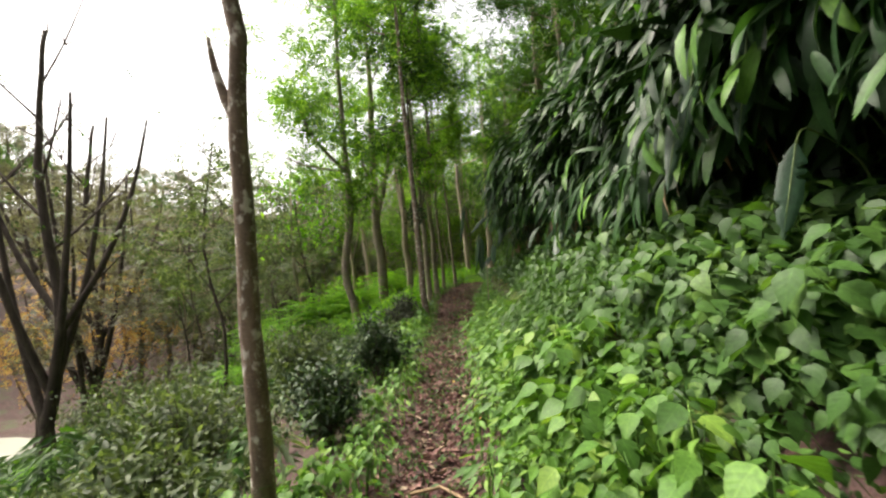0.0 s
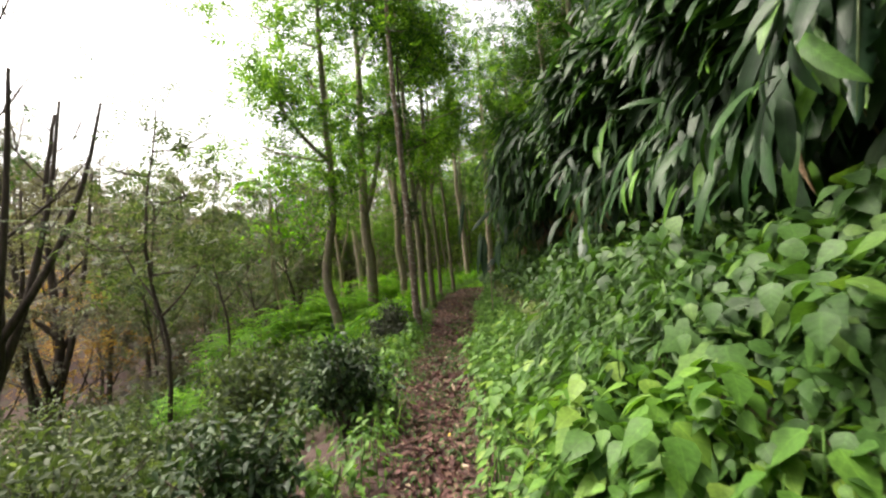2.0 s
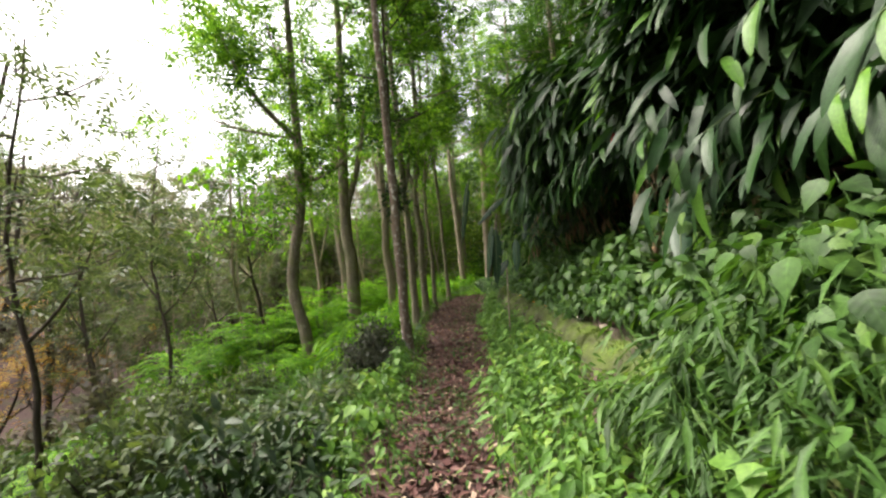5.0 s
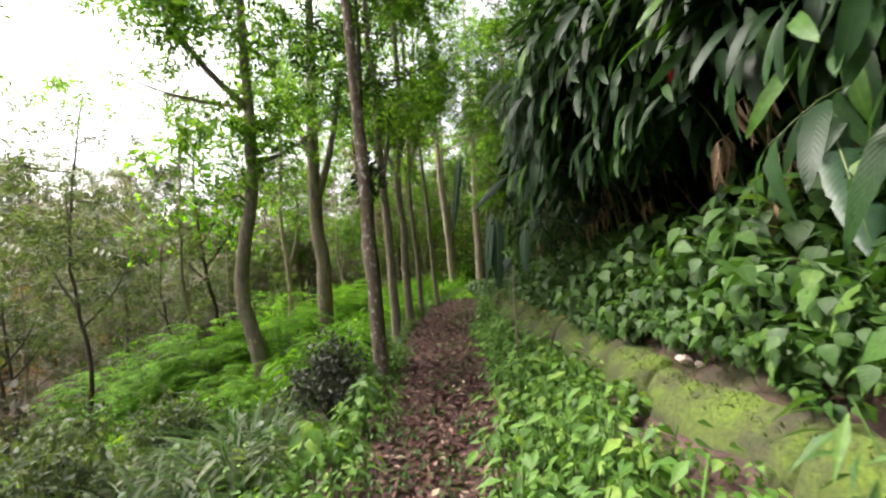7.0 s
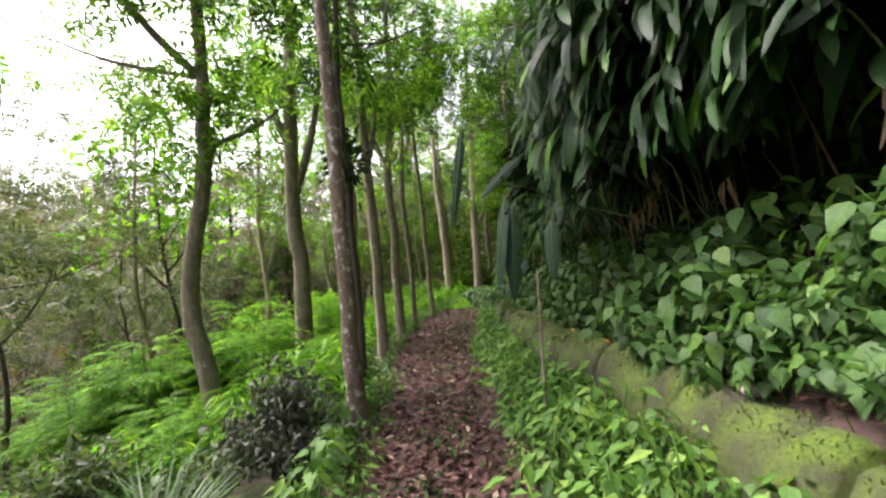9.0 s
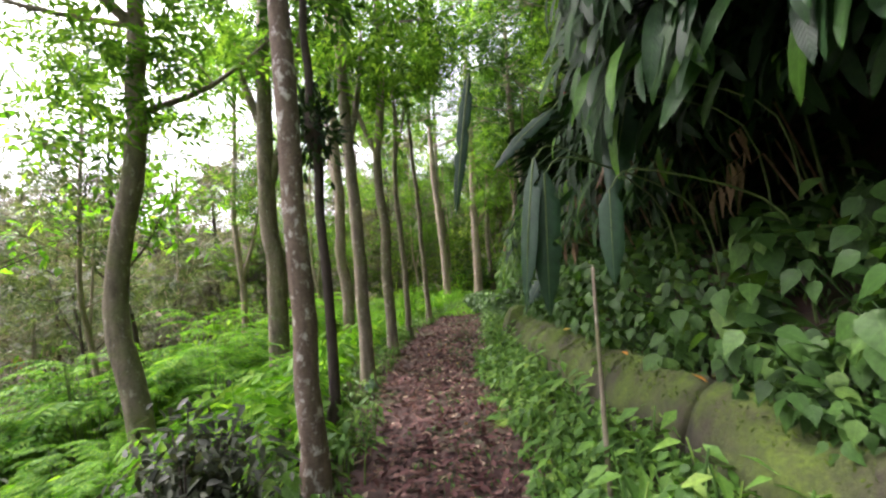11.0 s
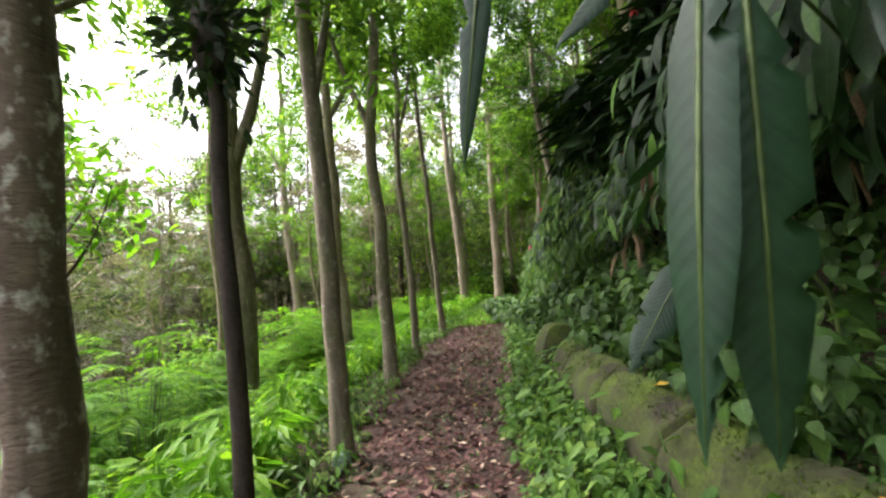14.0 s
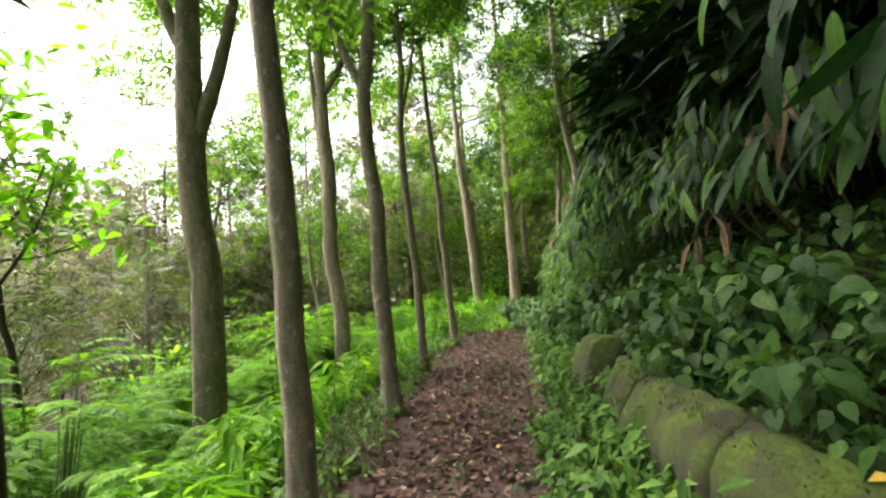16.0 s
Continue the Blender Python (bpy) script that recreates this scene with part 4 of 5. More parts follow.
link("kerb_block", tri_mesh("kerb_block", *kerb_block(16.35, 16.95, 0.45, -0.05, 0.72, KR), MOSS, True), kerb, "squared mossy end block")

# moss tufts and litter on and behind the kerb
n = 6000
y = R2.uniform(2.2, 15.6, n)
x = np.interp(y, KERB_Y, KERB_X) + 0.18 + R2.uniform(-0.17, 0.17, n)
z = 0.6 + R2.uniform(-0.02, 0.05, n) - 0.6 * np.maximum(np.abs(x - np.interp(y, KERB_Y, KERB_X) - 0.18) - 0.11, 0)
up = R2.normal(size=(n, 3)) * 0.5 + [0, 0, 0.8]
MOSS_LEAF = leaf_material("moss_tuft", [(0.0, (0.025, 0.045, 0.006)), (1.0, (0.1, 0.15, 0.014))], True, 0.8, 0.2)
ob = link("moss_tufts", tri_mesh("moss_tufts", *scatter(NARROW, np.stack([x, y, z], 1), frames_of(up, R2.normal(size=(n, 3))), R2.uniform(0.015, 0.035, n)), MOSS_LEAF))
tagged(ob, "short yellow-green moss growing on the kerb", "moss", kind="stuff")
n = 1500
y = R2.uniform(4.0, 16.5, n)
x = np.interp(y, KERB_Y, KERB_X) + R2.uniform(0.3, 0.6, n)
pos = np.stack([x, y, ground_z(x, y) + R2.uniform(0.01, 0.04, n)], 1)
ob = link("leaf_litter", tri_mesh("leaf_litter", *scatter(CURL, pos, frames_of(R2.normal(size=(n, 3)) * [1, 1, 0.3], R2.normal(size=(n, 3)) * 0.4 + [0, 0, 1]), R2.uniform(0.05, 0.13, n)), LITTER))
tagged(ob, "dead brown leaves caught behind the kerb", "leaf litter", kind="stuff")

# ---- ginger on the bank ----
LEAF_A = tri_mesh("ginger_leaf", *with_own(LANCE), GINGER_ONE, True)
LEAF_B = tri_mesh("ginger_leaf_bent", *with_own(blade([(0.0, 0.012), (0.12, 0.07), (0.4, 0.12), (0.7, 0.1), (0.9, 0.045), (1.0, 0.004)], 0.75, 0.2, 0.012)), GINGER_ONE, True)


def ginger(rng, x, y, tip_x, tip_z, leaf, flower, near=True):
    """An arching cane with long drooping leaves in two ranks towards its tip."""
    root = new("ginger_plant")
    z0 = float(ground_z(x, y))
    reach, rise, swing = x - tip_x, tip_z - z0, rng.normal() * 0.3
    line = smooth_line([(0, 0, -0.15), (-reach * 0.2, swing * 0.3, rise * 0.6 + 0.2), (-reach * 0.6, swing * 0.7, rise + 0.25), (-reach, swing, rise)], 14)
    link("cane", tri_mesh("cane", *tube(line, np.linspace(0.012, 0.004, 14), 5), STEM, True), root)
    tan = np.gradient(line, axis=0)
    nl = 14
    for k in range(nl):
        q = (0.25 + 0.75 * k / (nl - 1)) * 13
        i = min(int(q), 12)
        p = line[i] + (line[i + 1] - line[i]) * (q - i)
        tn = tan[i] / np.linalg.norm(tan[i])
        side = np.cross(tn, [0, 0, 1.0])
        side /= np.linalg.norm(side) + 1e-6
        s = 1 if k % 2 else -1
        d = side * s * rng.uniform(0.25, 0.6) + tn * rng.uniform(0.2, 0.6) + np.array([-0.55, -0.05, -0.6 - 0.3 * rng.random()]) + rng.normal(size=3) * 0.12
        m = frames_of(d[None], (np.array([[-0.7, -0.1, 0.6]]) + rng.normal(size=(1, 3)) * 0.3))[0]
        ob = link("leaf", LEAF_A if rng.random() < 0.6 else LEAF_B, root)
        sc = leaf * rng.uniform(0.75, 1.2)
        ob.matrix_basis = Matrix.LocRotScale(p, Matrix(m.tolist()), (sc * rng.uniform(0.85, 1.25), sc, sc))
    if flower:
        e = line[-1]
        cone = [tube([e, e + [-0.03, 0, -0.06], e + [-0.05, 0, -0.13]], [0.016, 0.026, 0.006], 7)]
        for j in range(14):
            a, zz = j * 2.4, -0.02 - 0.008 * j
            dd = np.array([[math.cos(a), math.sin(a), -0.7]])
            cone.append(scatter(OVAL, np.array([e + [-0.02 - 0.002 * j, 0, zz]]), frames_of(dd, np.array([[0, 0, 1.0]])), [0.06]))
        link("flower", tri_mesh("flower", *join(cone), RED), root, "red ginger flower spike")
    root.matrix_basis = pose(x, y, z0)
    return tagged(root, "tall ginger with long drooping dark leaves" + (" and red flower" if flower else ""), "ginger plant", "ginger on the bank")


GR = np.random.default_rng(77)
for k in range(190):
    y = 1.8 + 24 * GR.random() ** 1.25
    edge = float(np.interp(y, [0, 10, 15, 20, 27], [1.75, 1.75, 1.95, 2.5, 4.2]))
    edge += 0.22 * math.sin(1.3 * y) + 0.12 * math.sin(3.1 * y)
    tip_x = edge + abs(GR.normal()) * 0.55 - 0.1
    tip_z = GR.uniform(1.95 + 0.3 * math.sin(0.8 * y) + 0.15 * math.sin(2.3 * y), 4.4)
    tip_x += float(np.interp(y, [2, 4.8, 5.6], [0.8, 0.45, 0.0]))
    if 10.4 < y < 16 and tip_z < 2.9:
        tip_z += 0.9
    tip_x += (tip_z - 2) * float(np.interp(y, [0, 10, 16], [0.12, 0.2, 0.42]))
    ginger(GR, tip_x + GR.uniform(0.8, 1.5), y, tip_x, tip_z, GR.uniform(0.85, 1.15) * float(np.interp(y, [2, 6, 11, 20], [0.42, 0.42, 0.36, 0.32])), k % 5 == 0)

# the inner ginger leaves, too dense to tell apart


def drape(name, label, n, y0, y1, power, mat, leaf, seed):
    """Leaves hanging outwards and down over the bank's edge."""
    rng = np.random.default_rng(seed)
    y = y0 + (y1 - y0) * rng.random(n) ** power
    edge = np.interp(y, [0, 10, 15, 20, 27], [1.95, 1.95, 2.1, 2.6, 4.3]) + 0.25 * np.sin(1.3 * y) + 0.15 * np.sin(3.1 * y)
    x = edge + np.abs(rng.normal(size=n)) * 0.7
    low_z = 2.1 + 0.3 * np.sin(0.8 * y) + 0.2 * np.sin(2.3 * y) - np.interp(y, [15, 19], [0, 0.9])
    z = low_z + (2.5 + 0.6 * np.sin(0.9 * y + 1)) * rng.random(n) + 0.3 * (x - edge)
    x = x + (z - 2) * np.interp(y, [0, 10, 16], [0.12, 0.2, 0.42])
    d = rng.normal(size=(n, 3)) * [0.3, 0.4, 0.3] + [-0.6, -0.1, -0.7]
    nn = rng.normal(size=(n, 3)) * 0.35 + [-0.6, -0.1, 0.7]
    size = rng.uniform(0.7, 1.2, n) * np.interp(y, [2, 6, 11, 20], [0.4, 0.4, 0.34, 0.32]) * leaf
    ob = link(name, tri_mesh(name, *scatter(LANCE, np.stack([x, y, z], 1), frames_of(d, nn), size), mat, True))
    return tagged(ob, label, "hanging leaves", kind="stuff")


drape("ginger_foliage", "dense dark drooping ginger leaves over the bank", 6000, 0.5, 18, 1.1, GINGER, 1.0, 101)
# the arching leaf tops that reach out over the kerb
n = 10800
RT = np.random.default_rng(103)
y = RT.uniform(2.5, 13.4, n)
x = np.interp(y, [2.5, 8.8, 10.5, 14.8], [2.2, 1.95, 1.6, 2.1]) + 0.25 * np.sin(2.1 * y) + 1.6 * RT.random(n) ** 0.8
z = 3.25 + 0.2 * np.sin(1.7 * y + x) + RT.uniform(0, 0.9, n)
d = RT.normal(size=(n, 3)) * [0.4, 0.4, 0.25] + [-0.7, -0.1, -0.35]
nn = RT.normal(size=(n, 3)) * 0.35 + [-0.4, -0.1, 0.9]
ob = link("ginger_foliage", tri_mesh("ginger_foliage", *scatter(LANCE, np.stack([x, y, z], 1), frames_of(d, nn), RT.uniform(0.25, 0.45, n)), GINGER, True))
tagged(ob, "arching dark ginger leaves reaching out over the kerb", "hanging leaves", kind="stuff")
n = 420
y = RT.uniform(9.6, 12.6, n)
z = RT.uniform(2.25, 3.7, n)
x = np.interp(y, [9.6, 10.5, 14.8], [1.75, 1.5, 1.95]) + 0.25 * np.sin(2.1 * y) + RT.uniform(-0.1, 0.25, n) - 0.12 * (z - 2.3)
d = RT.normal(size=(n, 3)) * [0.2, 0.3, 0.2] + [-0.6, -0.2, -0.7]
nn = RT.normal(size=(n, 3)) * 0.25 + [-0.7, -0.2, 0.6]
ob = link("ginger_foliage", tri_mesh("ginger_foliage", *scatter(LANCE, np.stack([x, y, z], 1), frames_of(d, nn), RT.uniform(0.28, 0.46, n)), GINGER, True))
tagged(ob, "long ginger leaves hanging at the bank's outer edge", "hanging leaves", kind="stuff")
drape("bank_drape", "fresh green drooping leaves over the far bank", 9000, 15.5, 30, 1.0, HANGING, 0.75, 102)

# crown leaves over the bank's trees, added to keep sky light off the bank
n = 26000
y = R2.uniform(-4, 30, n)
low = np.interp(y, [0, 12, 18, 27], [3.3, 3.6, 4.4, 6.2]) + 0.35 * np.sin(1.1 * y) + 0.2 * np.sin(2.7 * y)
x = low + 4.2 * R2.random(n) ** 0.8
z = 4.9 + 0.5 * (x - low) + R2.uniform(0, 2.4, n)
d = R2.normal(size=(n, 3)) * [0.7, 0.7, 0.4] + [-0.4, 0, -0.5]
ob = link("bank_canopy", tri_mesh("bank_canopy", *scatter(DIAMOND, np.stack([x, y, z], 1), frames_of(d, R2.normal(size=(n, 3)) * 0.5 + [-0.2, 0, 1]), R2.uniform(0.16, 0.32, n)), DEEP))
tagged(ob, "dense leafy canopy added over the bank to shade it", "canopy", kind="stuff")

# a thick leafy roof added over the shelf behind the kerb, to shade it
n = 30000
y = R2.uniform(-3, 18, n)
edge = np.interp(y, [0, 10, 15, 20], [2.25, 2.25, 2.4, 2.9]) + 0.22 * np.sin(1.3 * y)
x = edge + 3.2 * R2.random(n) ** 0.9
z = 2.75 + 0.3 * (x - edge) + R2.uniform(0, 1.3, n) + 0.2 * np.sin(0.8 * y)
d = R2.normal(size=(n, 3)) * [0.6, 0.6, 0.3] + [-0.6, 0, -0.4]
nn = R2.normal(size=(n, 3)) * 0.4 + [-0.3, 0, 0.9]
ob = link("bank_thicket", tri_mesh("bank_thicket", *scatter(NARROW, np.stack([x, y, z], 1), frames_of(d, nn), R2.uniform(0.28, 0.6, n)), THICKET_SHADE))
tagged(ob, "dense thicket of long leaves high on the bank, darkened for shade", "thicket", kind="stuff")
# leafy growth on the steep face behind it, shade put into its dark colour
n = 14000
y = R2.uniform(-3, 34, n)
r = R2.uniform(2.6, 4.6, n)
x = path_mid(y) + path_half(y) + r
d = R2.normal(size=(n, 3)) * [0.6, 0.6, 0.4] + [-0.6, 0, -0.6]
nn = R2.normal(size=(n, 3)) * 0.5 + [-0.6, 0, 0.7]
ob = link("bank_thicket", tri_mesh("bank_thicket", *scatter(NARROW, np.stack([x, y, ground_z(x, y) + R2.uniform(0, 0.5, n)], 1), frames_of(d, nn), R2.uniform(0.2, 0.45, n)), THICKET_SHADE))
tagged(ob, "leaves clothing the steep bank, darkened for shade", "thicket", kind="stuff")

# ---- broad hanging leaves by the path ----


def torn_blade(seed, rows, width, droop, tears):
    """A broad leaf of length 1 along +y, its edges torn into strips, with a raised midrib."""
    rng = random.Random(seed)
    v, t = [], []
    wl = wr = 0.0
    for k in range(rows + 1):
        f = k / rows
        body = width * min(1, 4.5 * f + 0.12) * (1 - max(0, f - 0.6) / 0.4) ** 0.6 if f < 1 else 0.003
        wl = body * (rng.uniform(0.35, 0.8) if rng.random() < tears else rng.uniform(0.98, 1.01))
        wr = body * (rng.uniform(0.35, 0.8) if rng.random() < tears else rng.uniform(0.98, 1.01))
        z = -droop * f * f
        v += [(-wl, f - 0.02, z - 0.12 * wl), (-wl * 0.5, f, z + 0.1 * wl), (0, f, z), (wr * 0.5, f, z + 0.1 * wr), (wr, f - 0.02, z - 0.12 * wr)]
    for k in range(rows):
        for j in range(4):
            a = 5 * k + j
            t += [(a, a + 1, a + 6), (a, a + 6, a + 5)]
    return np.array(v), np.array(t)


def hanging_leaf(seed, top, tip, width, base, face, tears=0.2, droop=0.06):
    """A plant whose stalk rises from base and bends over to one long hanging leaf."""
    root = new("broad_leaf_plant")
    tagged(root, "broad dark green torn leaf hanging on its stalk", "broad-leaf plant")
    top, tip, base = np.array(top, float), np.array(tip, float), np.array(base, float)
    ln = float(np.linalg.norm(tip - top))
    m = frames_of((tip - top)[None], np.array([face], float))[0]
    mat4 = Matrix.LocRotScale(top - base, Matrix(m.tolist()), (ln, ln, ln))
    leaf = link("leaf", tri_mesh("broad_leaf", *with_own(torn_blade(seed, 28, width / ln / 2, droop, tears * 0.55)), BROAD, True), root)
    leaf.matrix_basis = mat4
    rib = link("midrib", tri_mesh("midrib", *tube([(0, 0, 0.006), (0, 0.5, 0.006 - droop * 0.25), (0, 0.97, 0.004 - droop)], [0.008, 0.006, 0.002], 5), STEM, True), leaf, "pale green midrib")
    rib.matrix_basis = Matrix.Identity(4)
    arch = (top - base) * [0.82, 0.82, 1.0] + [0, 0, 0.1]
    link("stalk", tri_mesh("stalk", *tube(smooth_line([(0, 0, -0.1), (top - base) * [0.12, 0.12, 0.75], arch, top - base], 14), np.linspace(0.009, 0.004, 14), 6), STEM, True), root)
    root.matrix_basis = pose(*base)
    return root


hanging_leaf(1, (0.98, 11.46, 1.9), (0.92, 11.42, 1.02), 0.17, (2.35, 11.9, 0.9), (-0.35, -1, 0.1), 0.12)
hanging_leaf(2, (0.93, 11.5, 2.0), (0.74, 11.4, 1.07), 0.13, (2.3, 12.3, 0.9), (-0.8, -0.6, 0.2), 0.25)
hanging_leaf(3, (1.24, 11.15, 1.72), (1.19, 11.1, 1.2), 0.13, (2.3, 11.1, 1.0), (-0.5, -0.9, 0.1), 0.1)
hanging_leaf(4, (1.27, 12.25, 1.42), (0.98, 12.2, 1.05), 0.14, (2.1, 12.6, 0.8), (-0.4, -0.8, 0.5), 0.15)
hanging_leaf(5, (0.66, 12.1, 2.85), (0.45, 12.0, 1.76), 0.1, (2.9, 13.2, 1.9), (-0.3, -1, 0.1), 0.1)
hanging_leaf(6, (2.2, 8.2, 1.95), (1.85, 7.7, 1.25), 0.2, (2.8, 8.5, 1.5), (-0.6, -0.8, 0.2), 0.3)
hanging_leaf(7, (2.1, 3.4, 3.2), (1.75, 3.2, 2.2), 0.17, (3.3, 3.9, 2.2), (-0.5, -0.8, 0.2), 0.25)
hanging_leaf(8, (2.25, 3.1, 3.1), (1.95, 2.9, 2.1), 0.16, (3.4, 3.4, 2.3), (-0.5, -0.8, 0.2), 0.3)
hanging_leaf(9, (2.2, 3.9, 2.9), (1.8, 3.6, 1.9), 0.15, (3.3, 4.4, 2.2), (-0.6, -0.7, 0.2), 0.3)
hanging_leaf(10, (2.15, 2.7, 2.0), (1.95, 2.6, 1.45), 0.14, (2.9, 3.0, 1.4), (-0.6, -0.8, 0.1), 0.3)

for k, (top, tip, w) in enumerate([((1.7, 11.75, 2.45), (1.4, 11.5, 1.75), 0.2), ((1.25, 12.0, 2.5), (0.72, 11.8, 2.1), 0.12)]):
    hanging_leaf(20 + k, top, tip, w, (2.6, 11.4 + 0.25 * k, 1.5), (-0.4, -0.8, 0.5), 0.15, 0.15)

# a bare stick standing in front of the kerb
stick = link("bare_stick", tri_mesh("bare_stick", *tube(smooth_line([(0.99, 10.93, -0.05), (1.0, 10.94, 0.5), (1.015, 10.955, 0.9), (1.03, 10.97, 1.3)], 14), np.linspace(0.014, 0.009, 14), 7, 0.12), BARK, True))
tagged(stick, "thin pale bare stick standing by the mossy kerb", "stick")

# broken pale stones on the kerb
for k, (x, y, z, s) in enumerate([(1.62, 9.5, 0.66, 0.13), (1.6, 8.75, 0.66, 0.15), (1.63, 8.62, 0.65, 0.08), (1.78, 7.6, 1.5, 0.2)]):
    bm = bmesh.new()
    bmesh.ops.create_icosphere(bm, subdivisions=1, radius=1.0)
    rs = random.Random(k)
    for vert in bm.verts:
        vert.co = Vector((round(vert.co.x * 1.6) / 1.6, vert.co.y, vert.co.z)) * rs.uniform(0.55, 1.1)
    me = bpy.data.meshes.new("broken_stone")
    bm.to_mesh(me)
    bm.free()
    me.materials.append(CUT)
    ob = link("broken_stone", me)
    ob.matrix_basis = pose(x, y, z if k < 3 else float(ground_z(x, y)) + 0.15, 20 * k, 10, 40 * k) @ Matrix.Diagonal((s * 0.9, s * 0.5, s * 0.3, 1))
    tagged(ob, "pale broken stone lying on the mossy kerb" if k < 3 else "pale broken stone in the bank", "stone")

# mossy stones at the path's outer edge
for k, (x, y, s) in enumerate([(-0.75, 11.2, 0.16), (-0.62, 13.7, 0.15), (-0.62, 14.2, 0.2), (-0.5, 12.2, 0.12), (-0.8, 10.4, 0.18), (0.3, 10.1, 0.1), (-0.45, 15.1, 0.12), (-0.55, 15.7, 0.14)]):
    bm = bmesh.new()
    bmesh.ops.create_icosphere(bm, subdivisions=3, radius=1.0)
    for vert in bm.verts:
        vert.co *= 0.85 + 0.3 * noise.noise(vert.co * 1.3 + Vector((k * 3.1, 0, 0)))
    me = bpy.data.meshes.new("stone")
    bm.to_mesh(me)
    bm.free()
    me.materials.append(MOSS)
    me.polygons.foreach_set("use_smooth", [True] * len(me.polygons))
    ob = link("stone", me)
    ob.matrix_basis = pose(x, y, float(ground_z(x, y)) + s * 0.1, 0, 0, k * 50) @ Matrix.Diagonal((s, s * 0.8, s * 0.55, 1))
    tagged(ob, "small mossy stone at the edge of the path", "stone", "stones by the path")


# ferns and grass clumps


def fern(rng, x, y, fronds, length, mat, z=None, label="green fern with arching fronds by the path"):
    root = new("fern")
    for k in range(fronds):
        a = k * 6.28 / fronds + rng.uniform(-0.3, 0.3)
        out = np.array([math.cos(a), math.sin(a), 0])
        side = np.array([-out[1], out[0], 0])
        ln = length * rng.uniform(0.75, 1.1)
        pos, d, size = [], [], []
        spine = []
        for j in range(18):
            f = (j + 1) / 18
            c = out * ln * f * 0.85 + np.array([0, 0, ln * (0.75 * f - 0.75 * f * f)])
            spine.append(c)
            for s in (-1, 1):
                pos.append(c)
                d.append(side * s + out * 0.35 + [0, 0, -0.1])
                size.append(ln * 0.3 * math.sin(0.35 + 2.7 * f) + 0.01)
        n_up = np.tile([0, 0, 1.0], (len(pos), 1))
        link("frond", tri_mesh("frond", *join([scatter(SLIM, np.array(pos), frames_of(np.array(d), n_up), size), tube(np.array([[0, 0, -0.05]] + spine), np.linspace(0.005, 0.002, 19), 4)]), mat), root)
    root.matrix_basis = pose(x, y, float(ground_z(x, y)) if z is None else z)
    return tagged(root, label, "fern", "ferns")


FR = np.random.default_rng(12)
for x, y, ln in [(-1.35, 9.9, 0.65), (-1.75, 10.4, 0.75), (-2.3, 9.9, 0.7), (-1.0, 10.2, 0.4), (1.0, 10.0, 0.35), (0.95, 12.9, 0.35), (1.05, 8.2, 0.35), (0.9, 7.0, 0.35), (-1.9, 11.6, 0.6), (-0.95, 14.3, 0.4), (0.95, 13.6, 0.3),
                 (-1.6, 12.6, 0.6), (-1.5, 15.4, 0.5), (-1.3, 3.2, 0.5), (-1.5, 8.9, 0.5), (2.2, 9.3, 0.4), (0.85, 11.4, 0.3), (1.05, 14.8, 0.3)]:
    fern(FR, x, y, 9, ln, HERB_ONE if ln < 0.45 else OLIVE)


def grass_clump(rng, x, y, count, length):
    n = count
    a = rng.uniform(0, 6.28, n)
    d = np.stack([np.cos(a) * 0.55, np.sin(a) * 0.55, np.ones(n)], 1) + rng.normal(size=(n, 3)) * 0.15
    nn = np.stack([-np.cos(a), -np.sin(a), np.full(n, 0.5)], 1)
    pos = np.stack([np.cos(a) * 0.06, np.sin(a) * 0.06, np.full(n, -0.03)], 1)
    blade_shape = blade([(0.0, 0.008), (0.25, 0.012), (0.5, 0.011), (0.75, 0.008), (1.0, 0.001)], 0.75, 0.3)
    ob = link("grass_clump", tri_mesh("grass_clump", *scatter(blade_shape, pos, frames_of(d, nn), rng.uniform(0.6, 1.1, n) * length), DEEP))
    ob.matrix_basis = pose(x, y, float(ground_z(x, y)))
    return tagged(ob, "clump of long arching dark green grass", "grass", kind="stuff")


for x, y, n, ln in [(-1.75, 10.5, 160, 0.9), (-1.55, 9.6, 120, 0.8), (-2.1, 11.3, 140, 0.9), (-1.5, 8.4, 110, 0.7), (-2.3, 9.8, 130, 0.8)]:
    grass_clump(FR, x, y, n, ln)

# red marker post down the slope
post = new("marker_post")
tagged(post, "short orange-red marker post in the undergrowth", "post")
OR = plain_material("orange_paint", (0.5, 0.09, 0.03), (0.65, 0.14, 0.05), 20, 0.6)
link("post", tri_mesh("post", *tube([(0, 0, -0.3), (0, 0, 0.4), (0.01, 0, 1.2), (0.02, 0, 1.9)], [0.09, 0.09, 0.085, 0.08], 10, 0.02), OR, True), post)
link("cap", tri_mesh("cap", *tube([(0.02, 0, 1.9), (0.02, 0, 1.93), (0.02, 0, 1.96)], [0.095, 0.095, 0.06], 10), OR, True), post)
post.matrix_basis = pose(-14.0, 24.9, float(ground_z(-14.0, 24.9)))

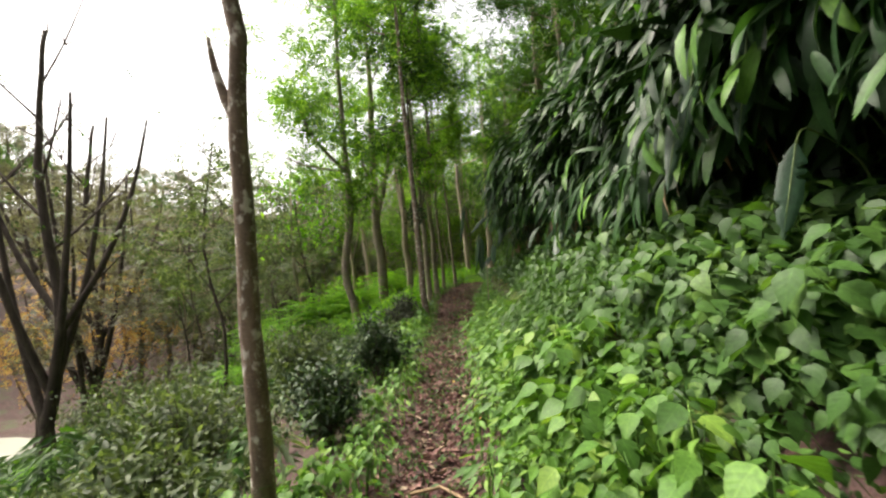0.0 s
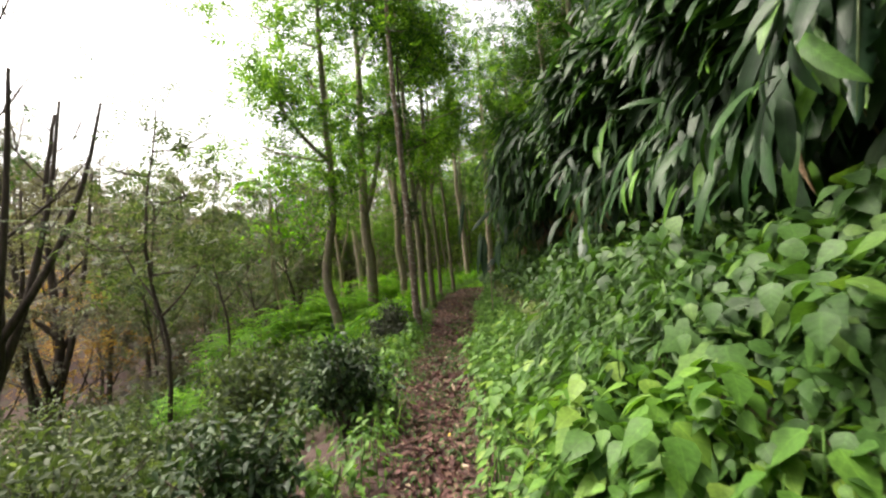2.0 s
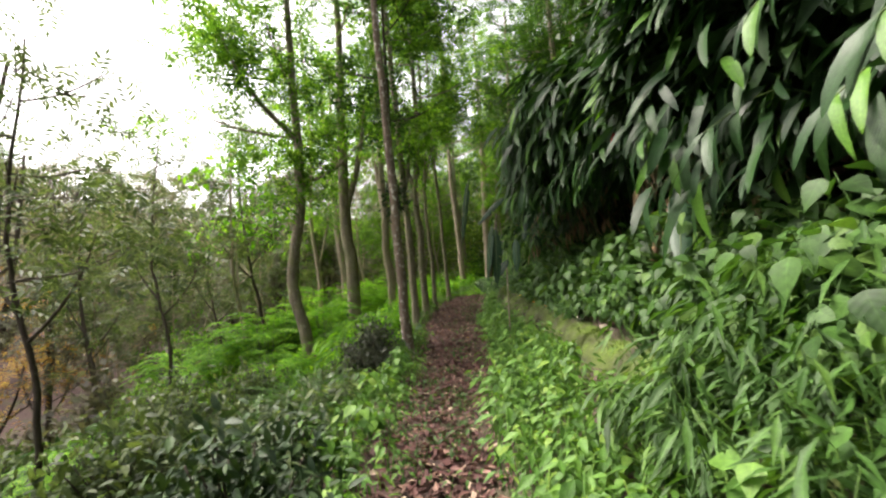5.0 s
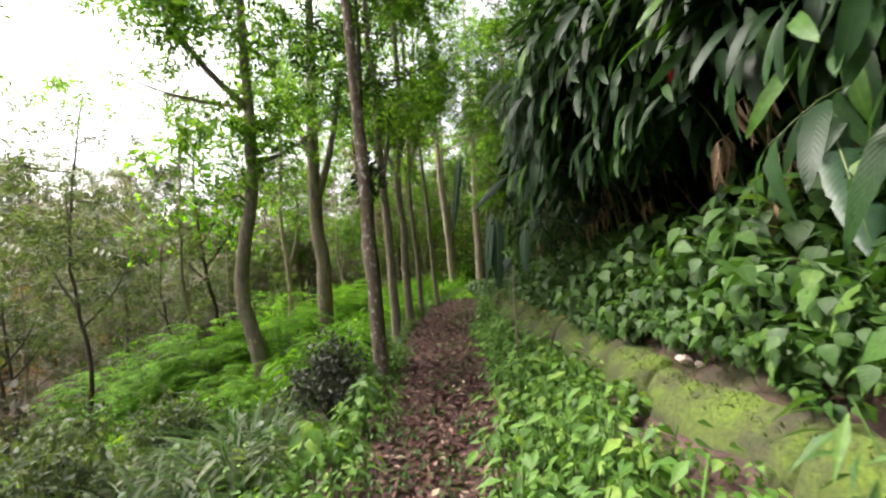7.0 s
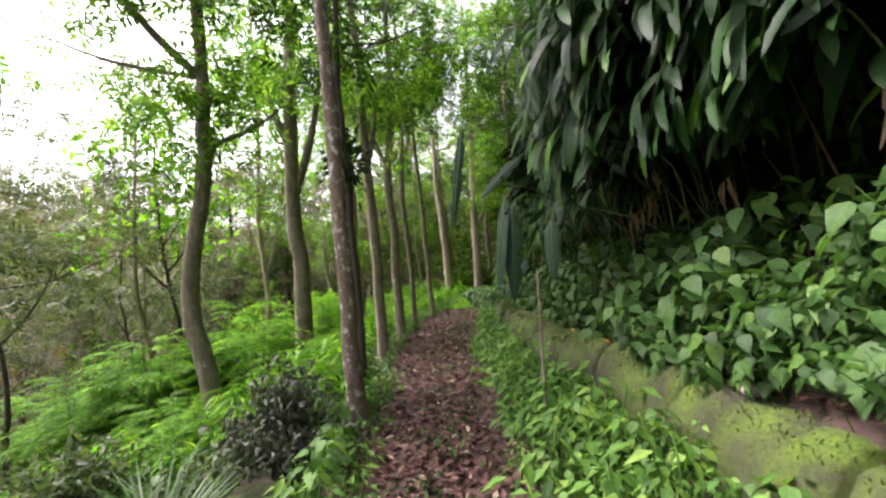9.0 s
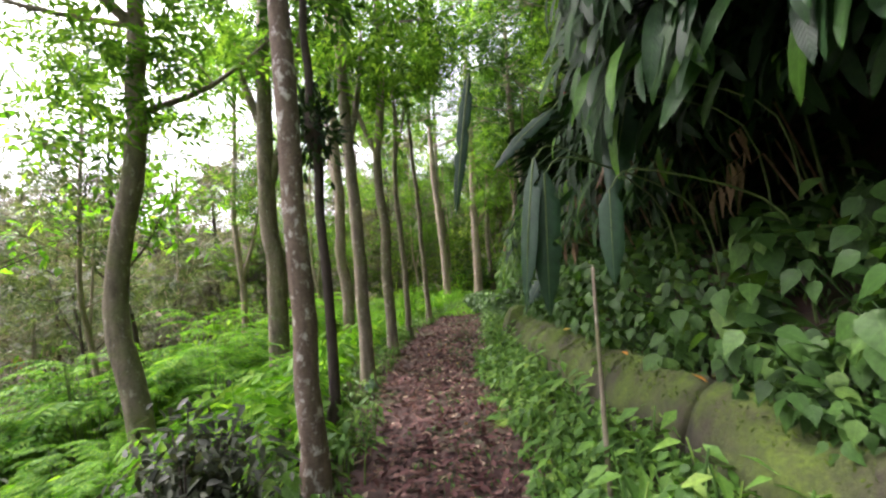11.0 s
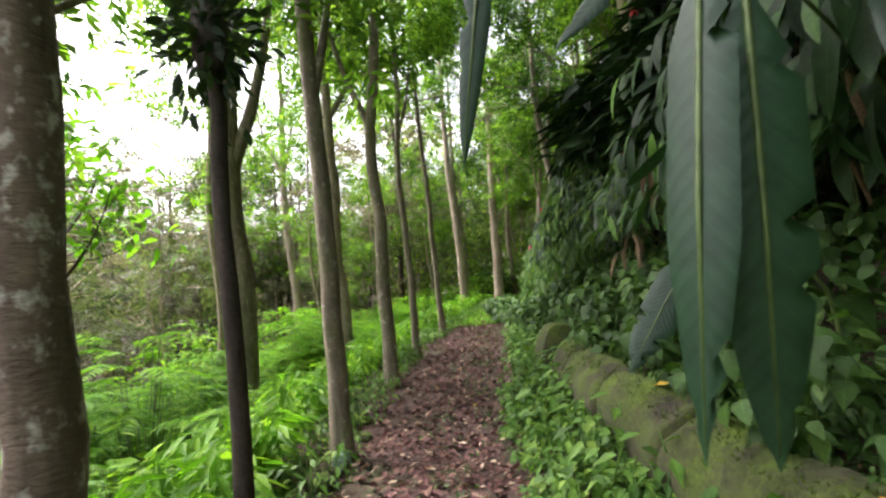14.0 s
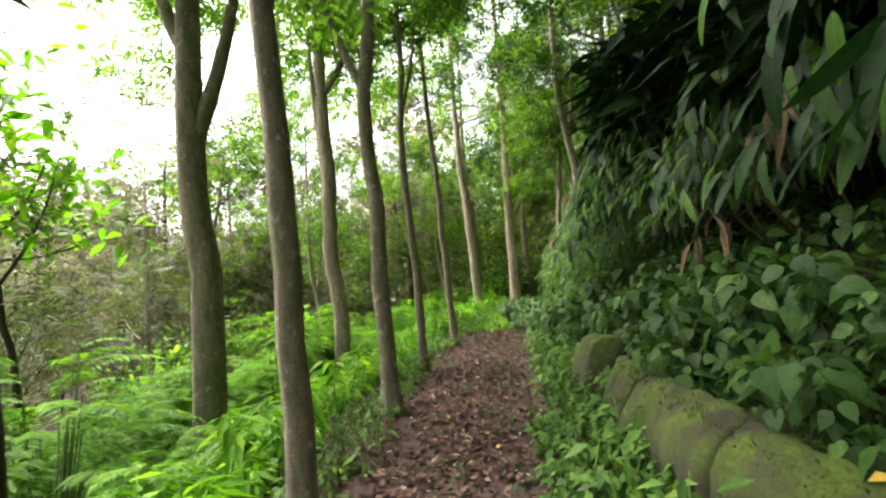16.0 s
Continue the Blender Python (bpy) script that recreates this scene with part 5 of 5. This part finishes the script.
# single fallen leaves and a fallen twig
YEL = leaf_material("yellow_fallen_leaf", [(0.0, (0.55, 0.22, 0.04)), (1.0, (0.6, 0.42, 0.08))], False, 0.6, 0.15)
one_leaf = tri_mesh("fallen_leaf", *CURL, YEL, True)
KZ = 0.66
for k, (x, y, z) in enumerate([(1.58, 11.0, KZ), (1.62, 13.4, KZ), (1.6, 12.0, KZ), (0.2, 4.4, None), (0.0, 5.8, None), (0.5, 12.9, None), (0.2, 14.3, None), (-0.1, 15.2, None), (0.7, 15.9, None), (1.45, 6.3, 0.65),
                               (0.3, 16.8, None), (0.6, 18.0, None), (-0.2, 10.9, None), (0.4, 11.6, None), (1.35, 5.2, 0.65)]):
    ob = link("fallen_leaf", one_leaf)
    s = 0.06 + 0.04 * RW.random()
    ob.matrix_basis = pose(x, y, (float(ground_z(x, y)) + 0.02) if z is None else z + 0.01, RW.uniform(-20, 20), RW.uniform(-20, 20), RW.uniform(0, 360)) @ Matrix.Scale(s, 4)
    tagged(ob, "yellow-orange fallen leaf lying curled", "leaf", "fallen leaves")
twig = link("fallen_twig", tri_mesh("fallen_twig", *tube([(-0.35, 3.05, -0.06), (-0.15, 3.1, -0.05), (0.0, 2.95, -0.06), (0.08, 2.7, -0.08)], [0.012, 0.014, 0.012, 0.008], 6, 0.05), DRY, True))
tagged(twig, "thin pale fallen twig lying on the path", "twig")


# dry hanging leaves under the ginger
dry_leaf = tri_mesh("dry_leaf", *blade([(0.0, 0.02), (0.3, 0.09), (0.6, 0.06), (1.0, 0.01)], 0.2, 0.9), DRY, True)
for k in range(26):
    y = FR.uniform(3, 16)
    x = float(np.interp(y, [0, 10, 15, 20], [2.0, 1.95, 2.15, 2.7])) + FR.uniform(0, 0.5)
    z = FR.uniform(1.5, 2.4)
    root = new("dry_leaf_spray")
    link("stalk", tri_mesh("stalk", *tube([(0.9, 0.1, float(ground_z(x + 0.9, y)) - z), (0.4, 0.05, 0.25), (0, 0, 0)], [0.012, 0.009, 0.005], 5), DRY, True), root)
    for j in range(3):
        ob = link("dry_leaf", dry_leaf, root)
        ob.matrix_basis = pose(0.05 * j, 0.02 * j, 0.03 * j, -80 + FR.uniform(-15, 15), FR.uniform(-20, 20), FR.uniform(0, 360)) @ Matrix.Scale(FR.uniform(0.2, 0.4), 4)
    root.matrix_basis = pose(x, y, z)
    tagged(root, "withered brown leaves hanging from a dry stalk", "dry leaves", "withered leaves")

# ---- single herbs nearest the path ----
HEART_ONE = tri_mesh("heart_leaf", *with_own(HEART), HERB_ONE, True)
HR = np.random.default_rng(55)


def single_herb(x, y, variant, scale, label):
    (p, r, s, stem), _ = variant
    root = new("herb")
    link("stem", tri_mesh("stem", *stem, STEM, True), root)
    for k in range(len(p)):
        ob = link("leaf", HEART_ONE, root)
        ob.matrix_basis = Matrix.LocRotScale(p[k], Matrix(r[k].tolist()), (s[k], s[k], s[k]))
    root.matrix_basis = pose(x, y, float(ground_z(x, y)), 0, HR.uniform(-25, -5), HR.uniform(0, 50)) @ Matrix.Scale(scale, 4)
    return tagged(root, label, "herb", "herbs by the path")


for k in range(75):
    y = HR.uniform(2.5, 15)
    if k < 55:
        x = float(np.interp(y, KERB_Y, KERB_X)) + HR.uniform(-0.75, -0.1)
        sc, lab = HR.uniform(0.32, 0.5), "fresh green heart-leaved herb in front of the kerb"
    else:
        x = float(path_mid(y) - path_half(y)) - HR.uniform(0.05, 0.5)
        sc, lab = HR.uniform(0.45, 0.75), "leafy green herb at the path's outer edge"
    single_herb(x, y, TALL[k % len(TALL)], sc, lab)

# pale-leaved sprig at the foot of a tree
PALE = leaf_material("pale_leaf", [(0.0, (0.16, 0.24, 0.2)), (1.0, (0.24, 0.32, 0.28))], False, 0.35, 0.1, gloss=0.4)
sprig = new("pale_sprig")
pale_leaf = tri_mesh("pale_leaf", *with_own(HEART), PALE, True)
link("stem", tri_mesh("stem", *tube([(0, 0, -0.05), (0.01, 0, 0.12), (0.0, 0.01, 0.24)], [0.008, 0.006, 0.004], 5), STEM, True), sprig)
for k in range(6):
    ob = link("leaf", pale_leaf, sprig)
    ob.matrix_basis = pose(0, 0, 0.1 + 0.025 * k, -25 - 8 * k % 30, 0, 63 * k) @ Matrix.Scale(0.15, 4)
sprig.matrix_basis = pose(-0.5, 14.3, float(ground_z(-0.5, 14.3)))
tagged(sprig, "small plant with pale bluish-green leaves by a trunk", "herb")

# leafy tuft growing on the dark stem
tuft = new("epiphyte")
off = HR.normal(size=(420, 3)) * [0.13, 0.13, 0.2]
dirs = off / (np.linalg.norm(off, axis=1, keepdims=True) + 1e-6) + HR.normal(size=(420, 3)) * 0.4
tagged(link("foliage", tri_mesh("foliage", *scatter(OVAL, off * 0.8, frames_of(dirs, HR.normal(size=(420, 3)) + [0, 0, 1]), HR.uniform(0.06, 0.13, 420)), SHRUB), tuft), kind="stuff")
link("root_ball", tri_mesh("root_ball", *tube([(0, 0, -0.22), (0, 0, -0.1), (0, 0, 0.08), (0, 0, 0.2)], [0.06, 0.095, 0.09, 0.05], 9, 0.15), BARK_DARK, True), tuft)
tuft.matrix_basis = pose(-0.7, 12.92, 2.78)
tagged(tuft, "dark leafy tuft growing on a thin trunk", "epiphyte")
